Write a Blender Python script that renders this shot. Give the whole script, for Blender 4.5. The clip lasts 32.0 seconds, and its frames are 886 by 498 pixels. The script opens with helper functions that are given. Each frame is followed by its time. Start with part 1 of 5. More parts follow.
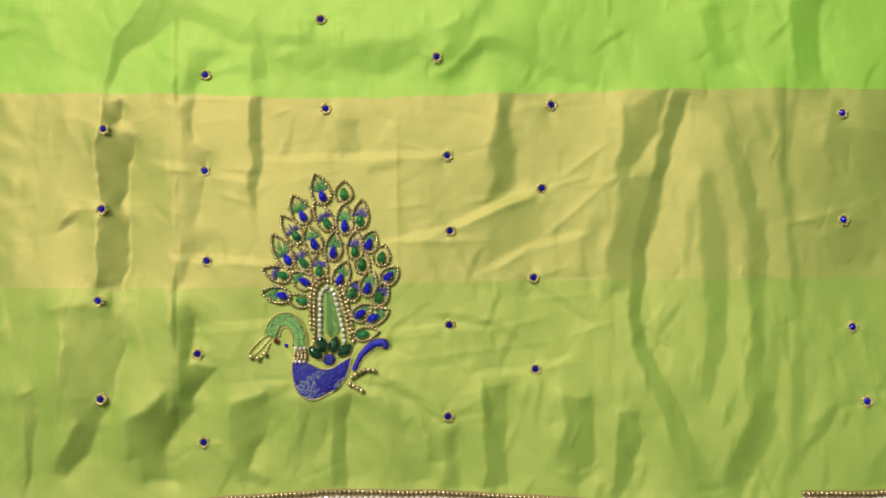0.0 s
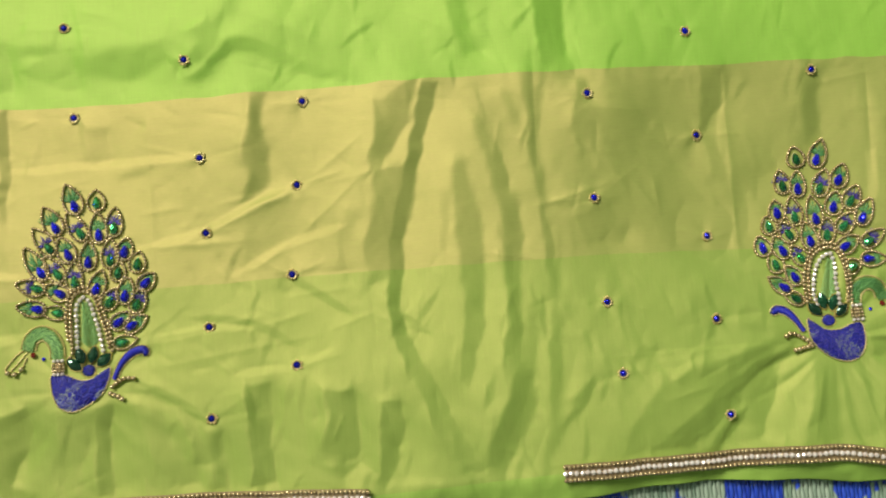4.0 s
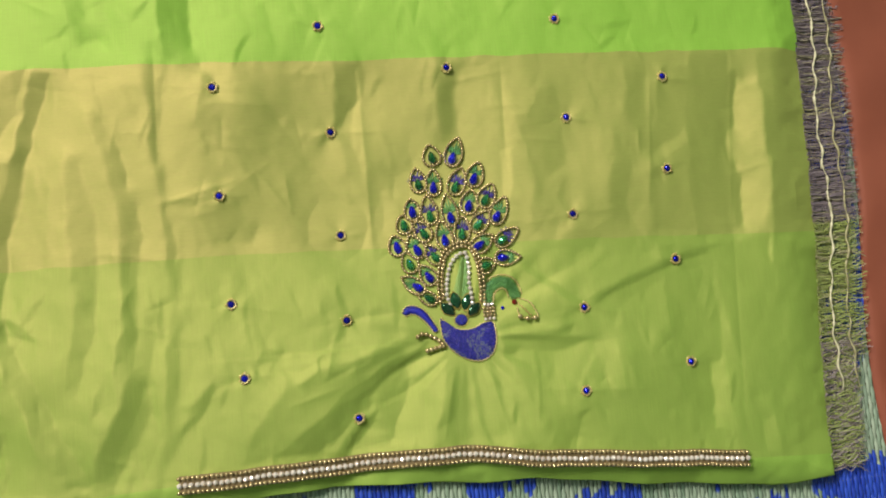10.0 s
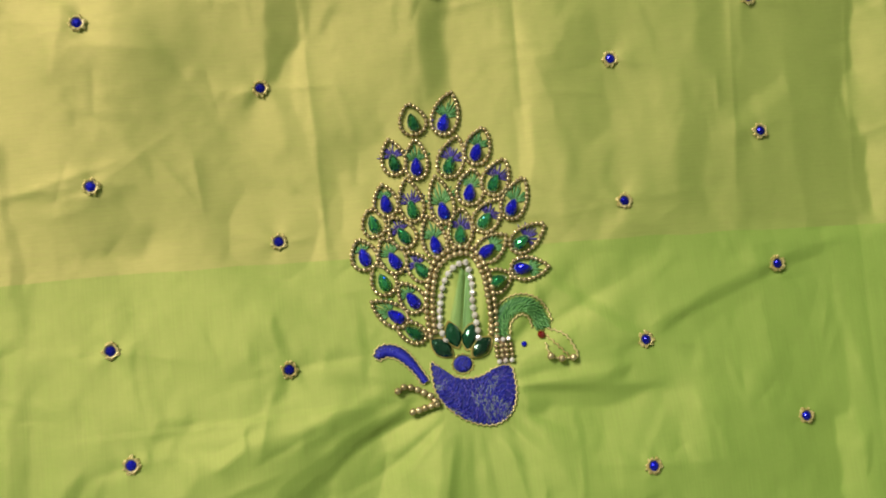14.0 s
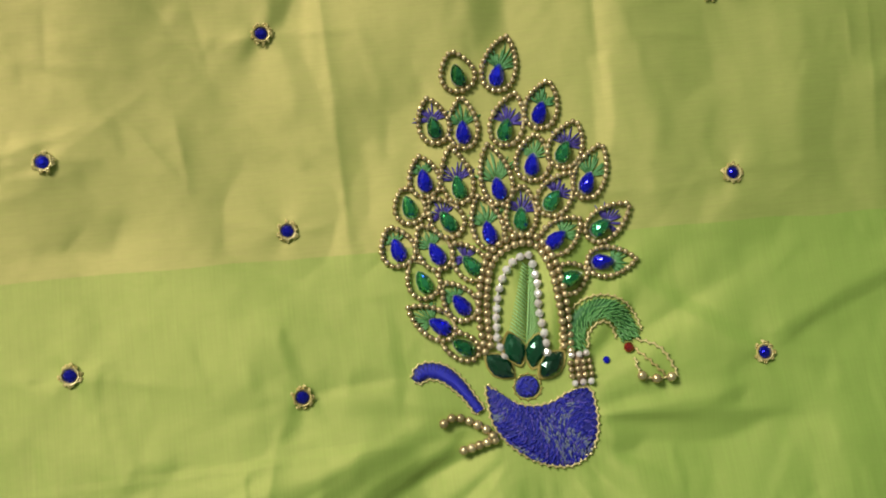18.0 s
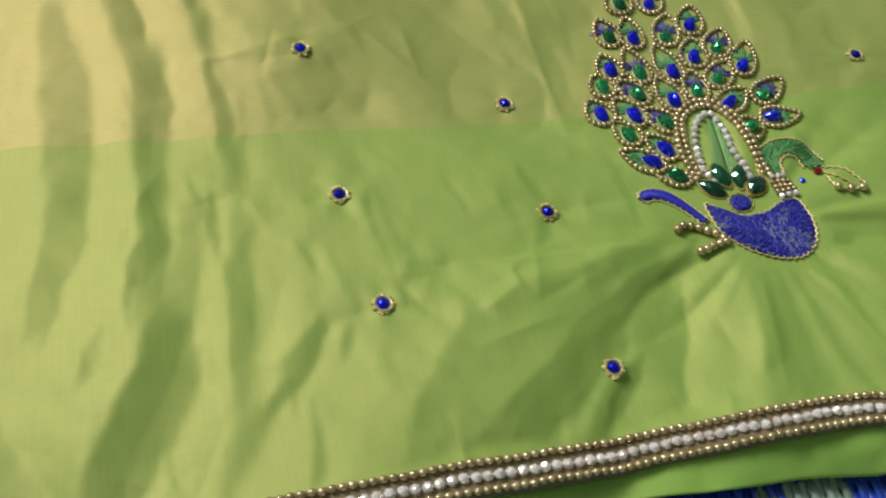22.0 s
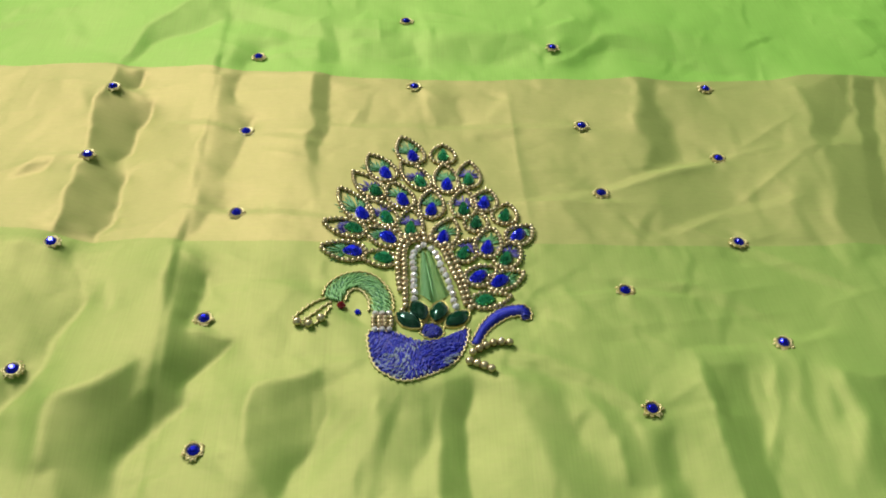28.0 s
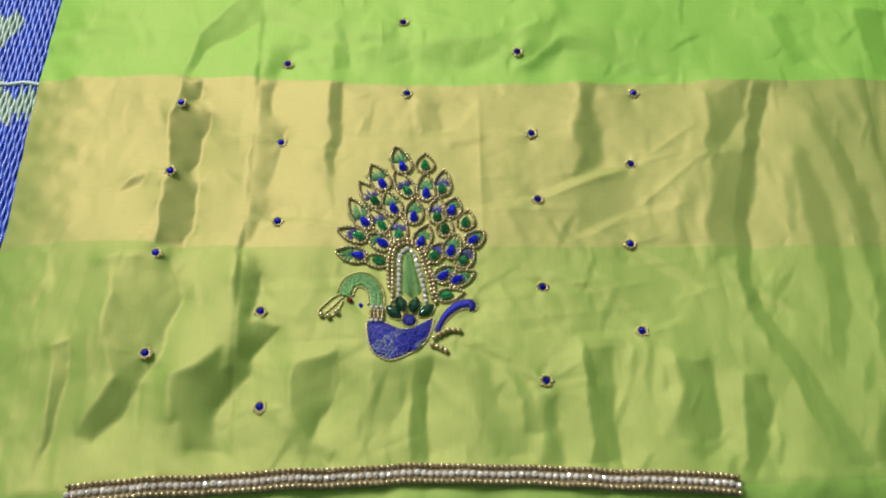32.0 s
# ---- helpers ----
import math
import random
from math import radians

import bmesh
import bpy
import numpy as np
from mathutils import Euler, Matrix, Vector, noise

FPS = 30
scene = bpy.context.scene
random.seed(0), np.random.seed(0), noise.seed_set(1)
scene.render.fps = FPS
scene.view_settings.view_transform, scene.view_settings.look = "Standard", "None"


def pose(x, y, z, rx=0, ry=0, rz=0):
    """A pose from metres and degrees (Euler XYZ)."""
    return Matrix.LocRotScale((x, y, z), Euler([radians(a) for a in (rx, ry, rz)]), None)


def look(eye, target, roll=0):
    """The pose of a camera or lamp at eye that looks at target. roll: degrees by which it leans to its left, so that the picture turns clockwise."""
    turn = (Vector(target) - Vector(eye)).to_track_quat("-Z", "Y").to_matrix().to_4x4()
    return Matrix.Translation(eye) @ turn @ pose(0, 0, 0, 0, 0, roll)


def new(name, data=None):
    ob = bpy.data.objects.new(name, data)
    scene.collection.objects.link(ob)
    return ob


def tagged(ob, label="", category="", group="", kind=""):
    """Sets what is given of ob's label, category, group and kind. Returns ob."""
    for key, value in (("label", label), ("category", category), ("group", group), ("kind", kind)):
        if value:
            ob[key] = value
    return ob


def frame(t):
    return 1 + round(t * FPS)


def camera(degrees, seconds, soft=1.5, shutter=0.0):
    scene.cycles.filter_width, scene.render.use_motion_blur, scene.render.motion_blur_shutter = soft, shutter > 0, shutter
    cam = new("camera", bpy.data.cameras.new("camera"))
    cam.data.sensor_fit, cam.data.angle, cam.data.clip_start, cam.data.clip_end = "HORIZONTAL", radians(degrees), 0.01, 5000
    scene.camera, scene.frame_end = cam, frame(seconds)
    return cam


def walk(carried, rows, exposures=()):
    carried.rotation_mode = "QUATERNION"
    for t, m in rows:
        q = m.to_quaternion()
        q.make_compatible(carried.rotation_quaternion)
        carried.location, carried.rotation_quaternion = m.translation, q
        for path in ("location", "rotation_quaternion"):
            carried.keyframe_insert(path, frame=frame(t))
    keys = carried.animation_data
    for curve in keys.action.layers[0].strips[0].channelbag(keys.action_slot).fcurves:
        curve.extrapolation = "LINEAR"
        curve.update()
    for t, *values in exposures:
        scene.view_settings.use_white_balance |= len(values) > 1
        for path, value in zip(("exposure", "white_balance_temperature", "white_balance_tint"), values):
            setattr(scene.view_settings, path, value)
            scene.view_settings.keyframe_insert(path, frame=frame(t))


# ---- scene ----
cam = camera(51.26, 32.0, soft=1.85, shutter=0.5)
# seconds, eye, yaw, pitch, roll
PATH = [
    (0, 0.01656, -0.01353, 0.48463, 3.596, -83.532, -3.686),
    (0.5, 0.02715, -0.01441, 0.48444, 0.450, -83.500, -1.360),
    (1, 0.03466, -0.00970, 0.48498, -2.780, -84.187, 1.109),
    (1.5, 0.04665, -0.01235, 0.48721, -2.872, -84.081, 0.257),
    (2, 0.05915, -0.01537, 0.48808, -5.098, -83.806, 1.852),
    (2.5, 0.07465, -0.01882, 0.48830, -10.317, -83.343, 6.617),
    (3, 0.08814, -0.01647, 0.48873, -14.940, -83.627, 11.028),
    (3.5, 0.10385, -0.01724, 0.48903, -18.501, -83.542, 14.587),
    (5.5, 0.16818, -0.01540, 0.48784, -36.020, -83.495, 31.001),
    (6, 0.18233, -0.01723, 0.48703, -40.283, -82.961, 34.611),
    (6.5, 0.20028, -0.01702, 0.48619, -45.280, -82.559, 39.051),
    (7, 0.21421, -0.01623, 0.48617, -49.252, -82.108, 42.910),
    (7.5, 0.23050, -0.01793, 0.49078, -52.498, -81.004, 46.422),
    (8, 0.24447, -0.02134, 0.49106, -54.660, -80.131, 48.899),
    (8.5, 0.24924, -0.02783, 0.48968, -55.478, -78.951, 50.035),
    (9, 0.25081, -0.02996, 0.48856, -56.543, -78.716, 51.462),
    (9.5, 0.25370, -0.02919, 0.48772, -57.757, -78.733, 52.960),
    (10, 0.25667, -0.03331, 0.48314, -57.110, -78.449, 52.341),
    (10.5, 0.25610, -0.03622, 0.47491, -58.479, -78.354, 53.386),
    (11, 0.25727, -0.03952, 0.45975, -58.545, -78.721, 53.188),
    (11.5, 0.26224, -0.03278, 0.44062, -59.056, -79.193, 53.271),
    (12, 0.27472, -0.02859, 0.41982, -54.594, -79.059, 48.176),
    (12.5, 0.28074, -0.02625, 0.39096, -55.379, -79.376, 49.326),
    (13, 0.28335, -0.02293, 0.36964, -58.181, -79.082, 52.269),
    (13.5, 0.28796, -0.01548, 0.34723, -57.148, -79.081, 50.928),
    (14, 0.29075, -0.01450, 0.32373, -54.582, -78.653, 48.395),
    (14.5, 0.29645, -0.00620, 0.30549, -60.629, -81.497, 54.188),
    (16.5, 0.30531, -0.01000, 0.29739, -59.875, -82.092, 52.887),
    (17, 0.29916, -0.00752, 0.28040, -56.872, -81.307, 51.088),
    (17.5, 0.29567, -0.00520, 0.26118, -52.694, -81.017, 47.584),
    (18, 0.29388, -0.00609, 0.24854, -50.463, -79.993, 43.635),
    (18.5, 0.28479, -0.02137, 0.23473, -43.848, -76.809, 32.761),
    (19, 0.26985, -0.04041, 0.21955, -39.510, -74.184, 25.418),
    (19.5, 0.25530, -0.05900, 0.21552, -36.731, -70.329, 21.327),
    (20, 0.24657, -0.07070, 0.20674, -37.189, -67.397, 20.661),
    (20.5, 0.23787, -0.09013, 0.19859, -35.441, -64.799, 18.853),
    (21, 0.22389, -0.11287, 0.20235, -33.161, -60.006, 18.382),
    (21.5, 0.20351, -0.14001, 0.20518, -28.613, -56.160, 16.362),
    (22, 0.18932, -0.15343, 0.20413, -25.531, -54.728, 14.496),
    (22.5, 0.16966, -0.15557, 0.19635, -23.982, -50.596, 11.840),
    (23, 0.14824, -0.15746, 0.18151, -23.069, -47.379, 10.830),
    (23.5, 0.12512, -0.16402, 0.18044, -19.571, -44.976, 8.143),
    (24, 0.10426, -0.16959, 0.19038, -17.891, -42.864, 6.831),
    (24.5, 0.07270, -0.17991, 0.19207, -16.984, -41.703, 7.000),
    (25, 0.04036, -0.19050, 0.18659, -14.336, -41.601, 7.103),
    (25.5, 0.00746, -0.20178, 0.19114, -10.775, -41.681, 6.363),
    (26, -0.01630, -0.20641, 0.19678, -8.337, -41.443, 5.711),
    (26.5, -0.03967, -0.20643, 0.20217, -6.021, -41.877, 4.712),
    (28.5, -0.05830, -0.20236, 0.21668, -4.027, -44.026, 3.184),
    (29, -0.05949, -0.19968, 0.23826, -3.952, -46.008, 3.408),
    (29.5, -0.06006, -0.19584, 0.26489, -3.728, -48.766, 3.525),
    (30, -0.06330, -0.19413, 0.28916, -3.746, -51.675, 3.605),
    (30.5, -0.06394, -0.19572, 0.31502, -3.053, -55.106, 2.739),
    (31, -0.05691, -0.19751, 0.33707, -2.475, -57.927, 1.890),
    (31.5, -0.04840, -0.19816, 0.36128, -2.154, -59.820, 1.930),
    (32, -0.03439, -0.20158, 0.38563, -0.988, -59.945, 1.269),
]
walk(cam, [(t, pose(x, y, z, 0, 0, yaw) @ pose(0, 0, 0, 90 + pitch) @ pose(0, 0, 0, 0, 0, roll)) for t, x, y, z, yaw, pitch, roll in PATH], [(0, 0.0, 6500, 10), (12.5, 0.0, 6480, 10), (14.5, -0.06, 6450, 10), (17, -0.09, 6350, 11), (19, -0.2, 6050, 12), (21, -0.22, 5750, 12), (23.5, -0.08, 5700, 12), (27, -0.03, 5650, 11), (29, -0.05, 5600, 11), (32, -0.1, 5700, 11)])

# ---- light: an added closed room with one long lamp high up in the corner, both unseen ----
world = bpy.data.worlds.new("room_air")
scene.world = world
world.use_nodes = True
world.node_tree.nodes["Background"].inputs[0].default_value = (0.75, 0.85, 1.0, 1)
world.node_tree.nodes["Background"].inputs[1].default_value = 0.05


def lamp(name, eye, target, wide, deep, watts, colour):
    data = bpy.data.lights.new(name, "AREA")
    data.shape, data.size, data.size_y, data.energy, data.color = "RECTANGLE", wide, deep, watts, colour
    new(name, data).matrix_world = look(eye, target)


lamp("room_lamp", (-2.0, 2.3, 2.55), (0.15, 0.0, 0), 2.2, 0.9, 238, (0.97, 0.95, 0.86))

# ---- materials ----
def material(name):
    m = bpy.data.materials.new(name)
    m.use_nodes = True
    t = m.node_tree
    for n in list(t.nodes):
        t.nodes.remove(n)
    return m, t, t.nodes.new("ShaderNodeOutputMaterial")


def node(t, kind, **values):
    n = t.nodes.new(kind)
    for k, v in values.items():
        n.inputs[k.replace("_", " ")].default_value = v
    return n


def coords(t, sx, sy, sz):
    c = t.nodes.new("ShaderNodeTexCoord")
    m = t.nodes.new("ShaderNodeMapping")
    m.inputs["Scale"].default_value = (sx, sy, sz)
    t.links.new(c.outputs["Object"], m.inputs["Vector"])
    return m.outputs["Vector"]


def mixed(t, fac, a, b):
    n = t.nodes.new("ShaderNodeMix")
    n.data_type = "RGBA"
    t.links.new(fac, n.inputs[0])
    n.inputs[6].default_value, n.inputs[7].default_value = (*a, 1), (*b, 1)
    return n.outputs[2]


def ramp(t, fac, lo, hi):
    n = t.nodes.new("ShaderNodeMapRange")
    t.links.new(fac, n.inputs[0])
    n.inputs[1].default_value, n.inputs[2].default_value = lo, hi
    return n.outputs[0]


def noise_at(t, vec, scale, detail=3.0):
    n = node(t, "ShaderNodeTexNoise", Scale=scale, Detail=detail)
    t.links.new(vec, n.inputs["Vector"])
    return n.outputs["Fac"]


def silk(name, dye_a, dye_b, sheen_a, sheen_b, share, rough, lean):
    """Shot silk: a dyed warp that scatters, and a lustrous weft that shines along the threads."""
    m, t, out = material(name)
    slub = noise_at(t, coords(t, 90, 1900, 1), 1.0, 4)
    warp = noise_at(t, coords(t, 1600, 60, 1), 1.0, 3)
    blot = noise_at(t, coords(t, 22, 14, 1), 1.0, 4)
    dye = mixed(t, ramp(t, blot, 0.3, 0.7), dye_a, dye_b)
    sheen = mixed(t, ramp(t, slub, 0.3, 0.7), sheen_a, sheen_b)
    ends = noise_at(t, coords(t, 420, 900, 1), 1.0, 3)
    lustre = t.nodes.new("ShaderNodeMapRange")
    for k, v in ((1, 0.3), (2, 0.7), (3, share * 0.92), (4, share * 1.08)):
        lustre.inputs[k].default_value = v
    t.links.new(ends, lustre.inputs[0])
    dif, glo = node(t, "ShaderNodeBsdfDiffuse", Roughness=0.4), node(t, "ShaderNodeBsdfAnisotropic", Roughness=rough, Anisotropy=0.15)
    weft = t.nodes.new("ShaderNodeCombineXYZ")
    weft.inputs[0].default_value = 1.0
    t.links.new(weft.outputs[0], glo.inputs["Tangent"])
    t.links.new(sheen, glo.inputs["Color"])
    # lean: how far the weft shows over the warp
    add = t.nodes.new("ShaderNodeMix")
    add.inputs[0].default_value = lean
    t.links.new(warp, add.inputs[2])
    t.links.new(slub, add.inputs[3])
    # single threads take the dye unevenly
    thread = t.nodes.new("ShaderNodeMapRange")
    for k, v in ((1, 0.3), (2, 0.7), (3, 0.92), (4, 1.08)):
        thread.inputs[k].default_value = v
    t.links.new(add.outputs[0], thread.inputs[0])
    taken = t.nodes.new("ShaderNodeVectorMath")
    taken.operation = "SCALE"
    t.links.new(dye, taken.inputs[0])
    t.links.new(thread.outputs[0], taken.inputs["Scale"])
    t.links.new(taken.outputs[0], dif.inputs["Color"])
    bump = node(t, "ShaderNodeBump", Strength=0.16, Distance=0.00008)
    t.links.new(add.outputs[0], bump.inputs["Height"])
    t.links.new(bump.outputs[0], dif.inputs["Normal"])
    # the gloss normal is bent towards the lamp, to centre its sheen on the cloth
    slant = t.nodes.new("ShaderNodeVectorMath")
    slant.inputs[1].default_value = (-0.19, 0.09, 0.0)
    t.links.new(bump.outputs[0], slant.inputs[0])
    unit = t.nodes.new("ShaderNodeVectorMath")
    unit.operation = "NORMALIZE"
    t.links.new(slant.outputs[0], unit.inputs[0])
    t.links.new(unit.outputs[0], glo.inputs["Normal"])
    mix = t.nodes.new("ShaderNodeMixShader")
    # the gloss grows as the cloth is seen more from the side
    facing = t.nodes.new("ShaderNodeLayerWeight")
    gain = t.nodes.new("ShaderNodeMapRange")
    for k, v in ((1, 0.05), (2, 0.55), (3, 0.95), (4, 1.2)):
        gain.inputs[k].default_value = v
    t.links.new(facing.outputs["Facing"], gain.inputs[0])
    gloss = t.nodes.new("ShaderNodeMath")
    gloss.operation = "MULTIPLY"
    t.links.new(lustre.outputs[0], gloss.inputs[0])
    t.links.new(gain.outputs[0], gloss.inputs[1])
    t.links.new(gloss.outputs[0], mix.inputs[0])
    t.links.new(dif.outputs[0], mix.inputs[1])
    t.links.new(glo.outputs[0], mix.inputs[2])
    t.links.new(mix.outputs[0], out.inputs[0])
    return m


def plain(name, a, b, rough, metal=0.0, grain=900.0, bump=0.0, coat=0.0, spec=0.5, stretch=(1, 1, 1)):
    """One substance in two near tones, varied from piece to piece and by a fine grain."""
    m, t, out = material(name)
    p = node(t, "ShaderNodeBsdfPrincipled", Roughness=rough, Metallic=metal)
    p.inputs["Coat Weight"].default_value = coat
    p.inputs["Coat Roughness"].default_value = 0.05
    p.inputs["Specular IOR Level"].default_value = spec
    info = t.nodes.new("ShaderNodeObjectInfo")
    n = noise_at(t, coords(t, *stretch), grain)
    add = t.nodes.new("ShaderNodeMath")
    t.links.new(info.outputs["Random"], add.inputs[0])
    t.links.new(n, add.inputs[1])
    t.links.new(mixed(t, ramp(t, add.outputs[0], 0.4, 1.6), a, b), p.inputs["Base Color"])
    if bump:
        bp = node(t, "ShaderNodeBump", Strength=bump, Distance=0.0003)
        t.links.new(n, bp.inputs["Height"])
        t.links.new(bp.outputs[0], p.inputs["Normal"])
    t.links.new(p.outputs[0], out.inputs[0])
    return m


ZARI = silk("gold_zari_weave", (0.240, 0.318, 0.068), (0.268, 0.344, 0.076), (1.0, 0.71, 0.35), (0.95, 0.66, 0.31), 0.155, 0.60, 0.8)
SHOT = silk("shot_green_silk", (0.218, 0.343, 0.060), (0.246, 0.370, 0.066), (1.0, 0.76, 0.35), (0.94, 0.72, 0.31), 0.115, 0.60, 0.35)
LIME = silk("lime_green_silk", (0.245, 0.480, 0.060), (0.272, 0.518, 0.067), (0.92, 0.82, 0.36), (0.86, 0.78, 0.32), 0.085, 0.60, 0.5)
HEM = silk("hem_green_silk", (0.230, 0.400, 0.062), (0.256, 0.430, 0.068), (0.96, 0.78, 0.35), (0.90, 0.74, 0.31), 0.105, 0.60, 0.5)
GOLD = plain("gold_bead_metal", (0.42, 0.305, 0.145), (0.70, 0.54, 0.30), 0.25, 0.68)
CORD = plain("gold_thread", (0.45, 0.33, 0.08), (0.72, 0.56, 0.18), 0.38, 0.6, 2500, 0.5)
BASE_CORD = plain("brown_gold_cord", (0.40, 0.30, 0.125), (0.54, 0.42, 0.19), 0.5, 0.2, 2500, 0.5)
STRIP_BASE = plain("strip_ribbon", (0.17, 0.115, 0.05), (0.28, 0.20, 0.10), 0.6, 0.2, 1500, 0.5)
BROWN = plain("brown_backing", (0.11, 0.065, 0.026), (0.17, 0.105, 0.042), 0.6, 0.2, 1500, 0.5)
SILVER = plain("silver_setting", (0.66, 0.58, 0.44), (0.90, 0.84, 0.72), 0.25, 0.6)
CRYSTAL = plain("crystal_stone", (0.72, 0.59, 0.52), (1.0, 0.91, 0.85), 0.07, 0.36, coat=1.0)
PALE_GOLD = plain("pale_gold_thread", (0.50, 0.38, 0.11), (0.82, 0.67, 0.30), 0.4, 0.35, 2500, 0.4)
BLUE_GEM = plain("blue_glass_stone", (0.008, 0.008, 0.70), (0.016, 0.020, 1.0), 0.10, 0.72, coat=0.5)
STUD_GLASS = plain("dark_blue_glass_stone", (0.010, 0.008, 0.42), (0.022, 0.024, 0.95), 0.14, 0.86, coat=0.35)
GREEN_GEM = plain("green_glass_stone", (0.014, 0.15, 0.045), (0.06, 0.46, 0.16), 0.09, 0.82, coat=0.6)
DARK_GEM = plain("dark_green_glass_stone", (0.003, 0.035, 0.014), (0.012, 0.11, 0.04), 0.10, 0.6, coat=1.0)
RED_GEM = plain("red_glass_stone", (0.22, 0.005, 0.006), (0.4, 0.012, 0.012), 0.14, 0.7, coat=1.0)
BLUE_THREAD = plain("blue_silk_thread", (0.010, 0.010, 0.25), (0.03, 0.034, 0.50), 0.45, 0.0, 1300, 0.8)
# padding in darkened thread colours: shade painted into the gaps between stitches
SHADED_BLUE = plain("deep_blue_padding", (0.007, 0.007, 0.12), (0.018, 0.018, 0.24), 0.6, 0.0, 1300, 0.8)
SHADED_GREEN = plain("deep_green_padding", (0.02, 0.10, 0.02), (0.05, 0.17, 0.04), 0.6, 0.0, 1300, 0.6)
PURPLE_THREAD = plain("violet_silk_thread", (0.05, 0.03, 0.22), (0.10, 0.07, 0.38), 0.45, 0.0, 1300, 0.5)
PALE_THREAD = plain("grey_blue_thread", (0.13, 0.15, 0.21), (0.28, 0.30, 0.33), 0.5, 0.0, 1300, 0.5)
GREEN_THREAD = plain("green_silk_thread", (0.09, 0.25, 0.06), (0.31, 0.53, 0.17), 0.42, 0.0, 1300, 0.6)
FERN_THREAD = plain("fern_green_thread", (0.13, 0.30, 0.07), (0.30, 0.50, 0.17), 0.5, 0.0, 1300, 0.6)
LEAF_THREAD = plain("leaf_green_thread", (0.05, 0.19, 0.05), (0.14, 0.32, 0.10), 0.5, 0.0, 1300, 0.6)
TERRACOTTA = plain("terracotta_cloth", (0.20, 0.046, 0.024), (0.27, 0.068, 0.035), 0.75, 0.0, 60, 0.3)
# unseen walls and ceiling, tinted green so their bounce greens the fill light
BOUNCE_GREEN = plain("green_wall_paint", (0.40, 0.49, 0.43), (0.45, 0.54, 0.48), 0.9, 0.0, 8, 0.2)
CEMENT = plain("floor_cement", (0.22, 0.20, 0.18), (0.32, 0.30, 0.27), 0.8, 0.0, 20, 0.3)
FRAY_DARK = plain("violet_fray", (0.10, 0.075, 0.135), (0.32, 0.25, 0.25), 0.6, 0.0, 700)
FRAY_GOLD = plain("gold_fray", (0.34, 0.29, 0.15), (0.66, 0.60, 0.42), 0.5, 0.15, 700)
FRAY_GREEN = plain("green_fray", (0.13, 0.20, 0.04), (0.34, 0.38, 0.11), 0.55, 0.0, 700)


def mat_straw():
    """Plastic straws, grey-green with blocks of blue that end raggedly, straw by straw."""
    m, t, out = material("mat_plastic")
    p = node(t, "ShaderNodeBsdfPrincipled", Roughness=0.34)
    g = t.nodes.new("ShaderNodeNewGeometry")
    xyz = t.nodes.new("ShaderNodeSeparateXYZ")
    t.links.new(g.outputs["Position"], xyz.inputs[0])
    info = t.nodes.new("ShaderNodeObjectInfo")
    jit = t.nodes.new("ShaderNodeMath")
    jit.operation = "MULTIPLY_ADD"
    jit.inputs[1].default_value = 0.014
    t.links.new(info.outputs["Random"], jit.inputs[0])
    t.links.new(xyz.outputs["Y"], jit.inputs[2])
    both = t.nodes.new("ShaderNodeCombineXYZ")
    t.links.new(xyz.outputs["X"], both.inputs["X"])
    t.links.new(jit.outputs[0], both.inputs["Y"])
    n = noise_at(t, both.outputs[0], 19.0, 1.0)
    border = t.nodes.new("ShaderNodeMath")
    t.links.new(n, border.inputs[0])
    rim = t.nodes.new("ShaderNodeMapRange")
    t.links.new(xyz.outputs["X"], rim.inputs[0])
    rim.inputs[1].default_value, rim.inputs[2].default_value, rim.inputs[3].default_value, rim.inputs[4].default_value = -0.22, -0.24, 0.0, 0.10
    t.links.new(rim.outputs[0], border.inputs[1])
    n = border.outputs[0]
    blue = ramp(t, n, 0.505, 0.515)
    col = t.nodes.new("ShaderNodeMix")
    col.data_type = "RGBA"
    t.links.new(blue, col.inputs[0])
    t.links.new(mixed(t, info.outputs["Random"], (0.014, 0.04, 0.36), (0.03, 0.08, 0.52)), col.inputs[7])
    t.links.new(mixed(t, info.outputs["Random"], (0.20, 0.28, 0.20), (0.36, 0.42, 0.32)), col.inputs[6])
    t.links.new(col.outputs[2], p.inputs["Base Color"])
    t.links.new(p.outputs[0], out.inputs[0])
    return m


STRAW = mat_straw()
BIND = plain("mat_binding", (0.30, 0.34, 0.30), (0.46, 0.50, 0.44), 0.4, 0.0, 400, 0.3)

MAT_Z = -9.5

# ---- the lie of the cloth, in millimetres ----
SWELLS, FOLDS = [], []


def swell(x, y, h, r=75.0):
    SWELLS.append((x, y, h, r))


CREASES, FACETS = [], []


def crease(tall, wide, x0, y0, x1, y1):
    CREASES.append((tall, wide, (x0, y0), (x1, y1)))


def facet(steep, *xy):
    FACETS.append((steep, [(xy[i], xy[i + 1]) for i in range(0, len(xy), 2)]))


def fold(wide, slope, *line):
    FOLDS.append((wide, slope, [(line[i], line[i + 1]) for i in range(0, len(line), 2)]))


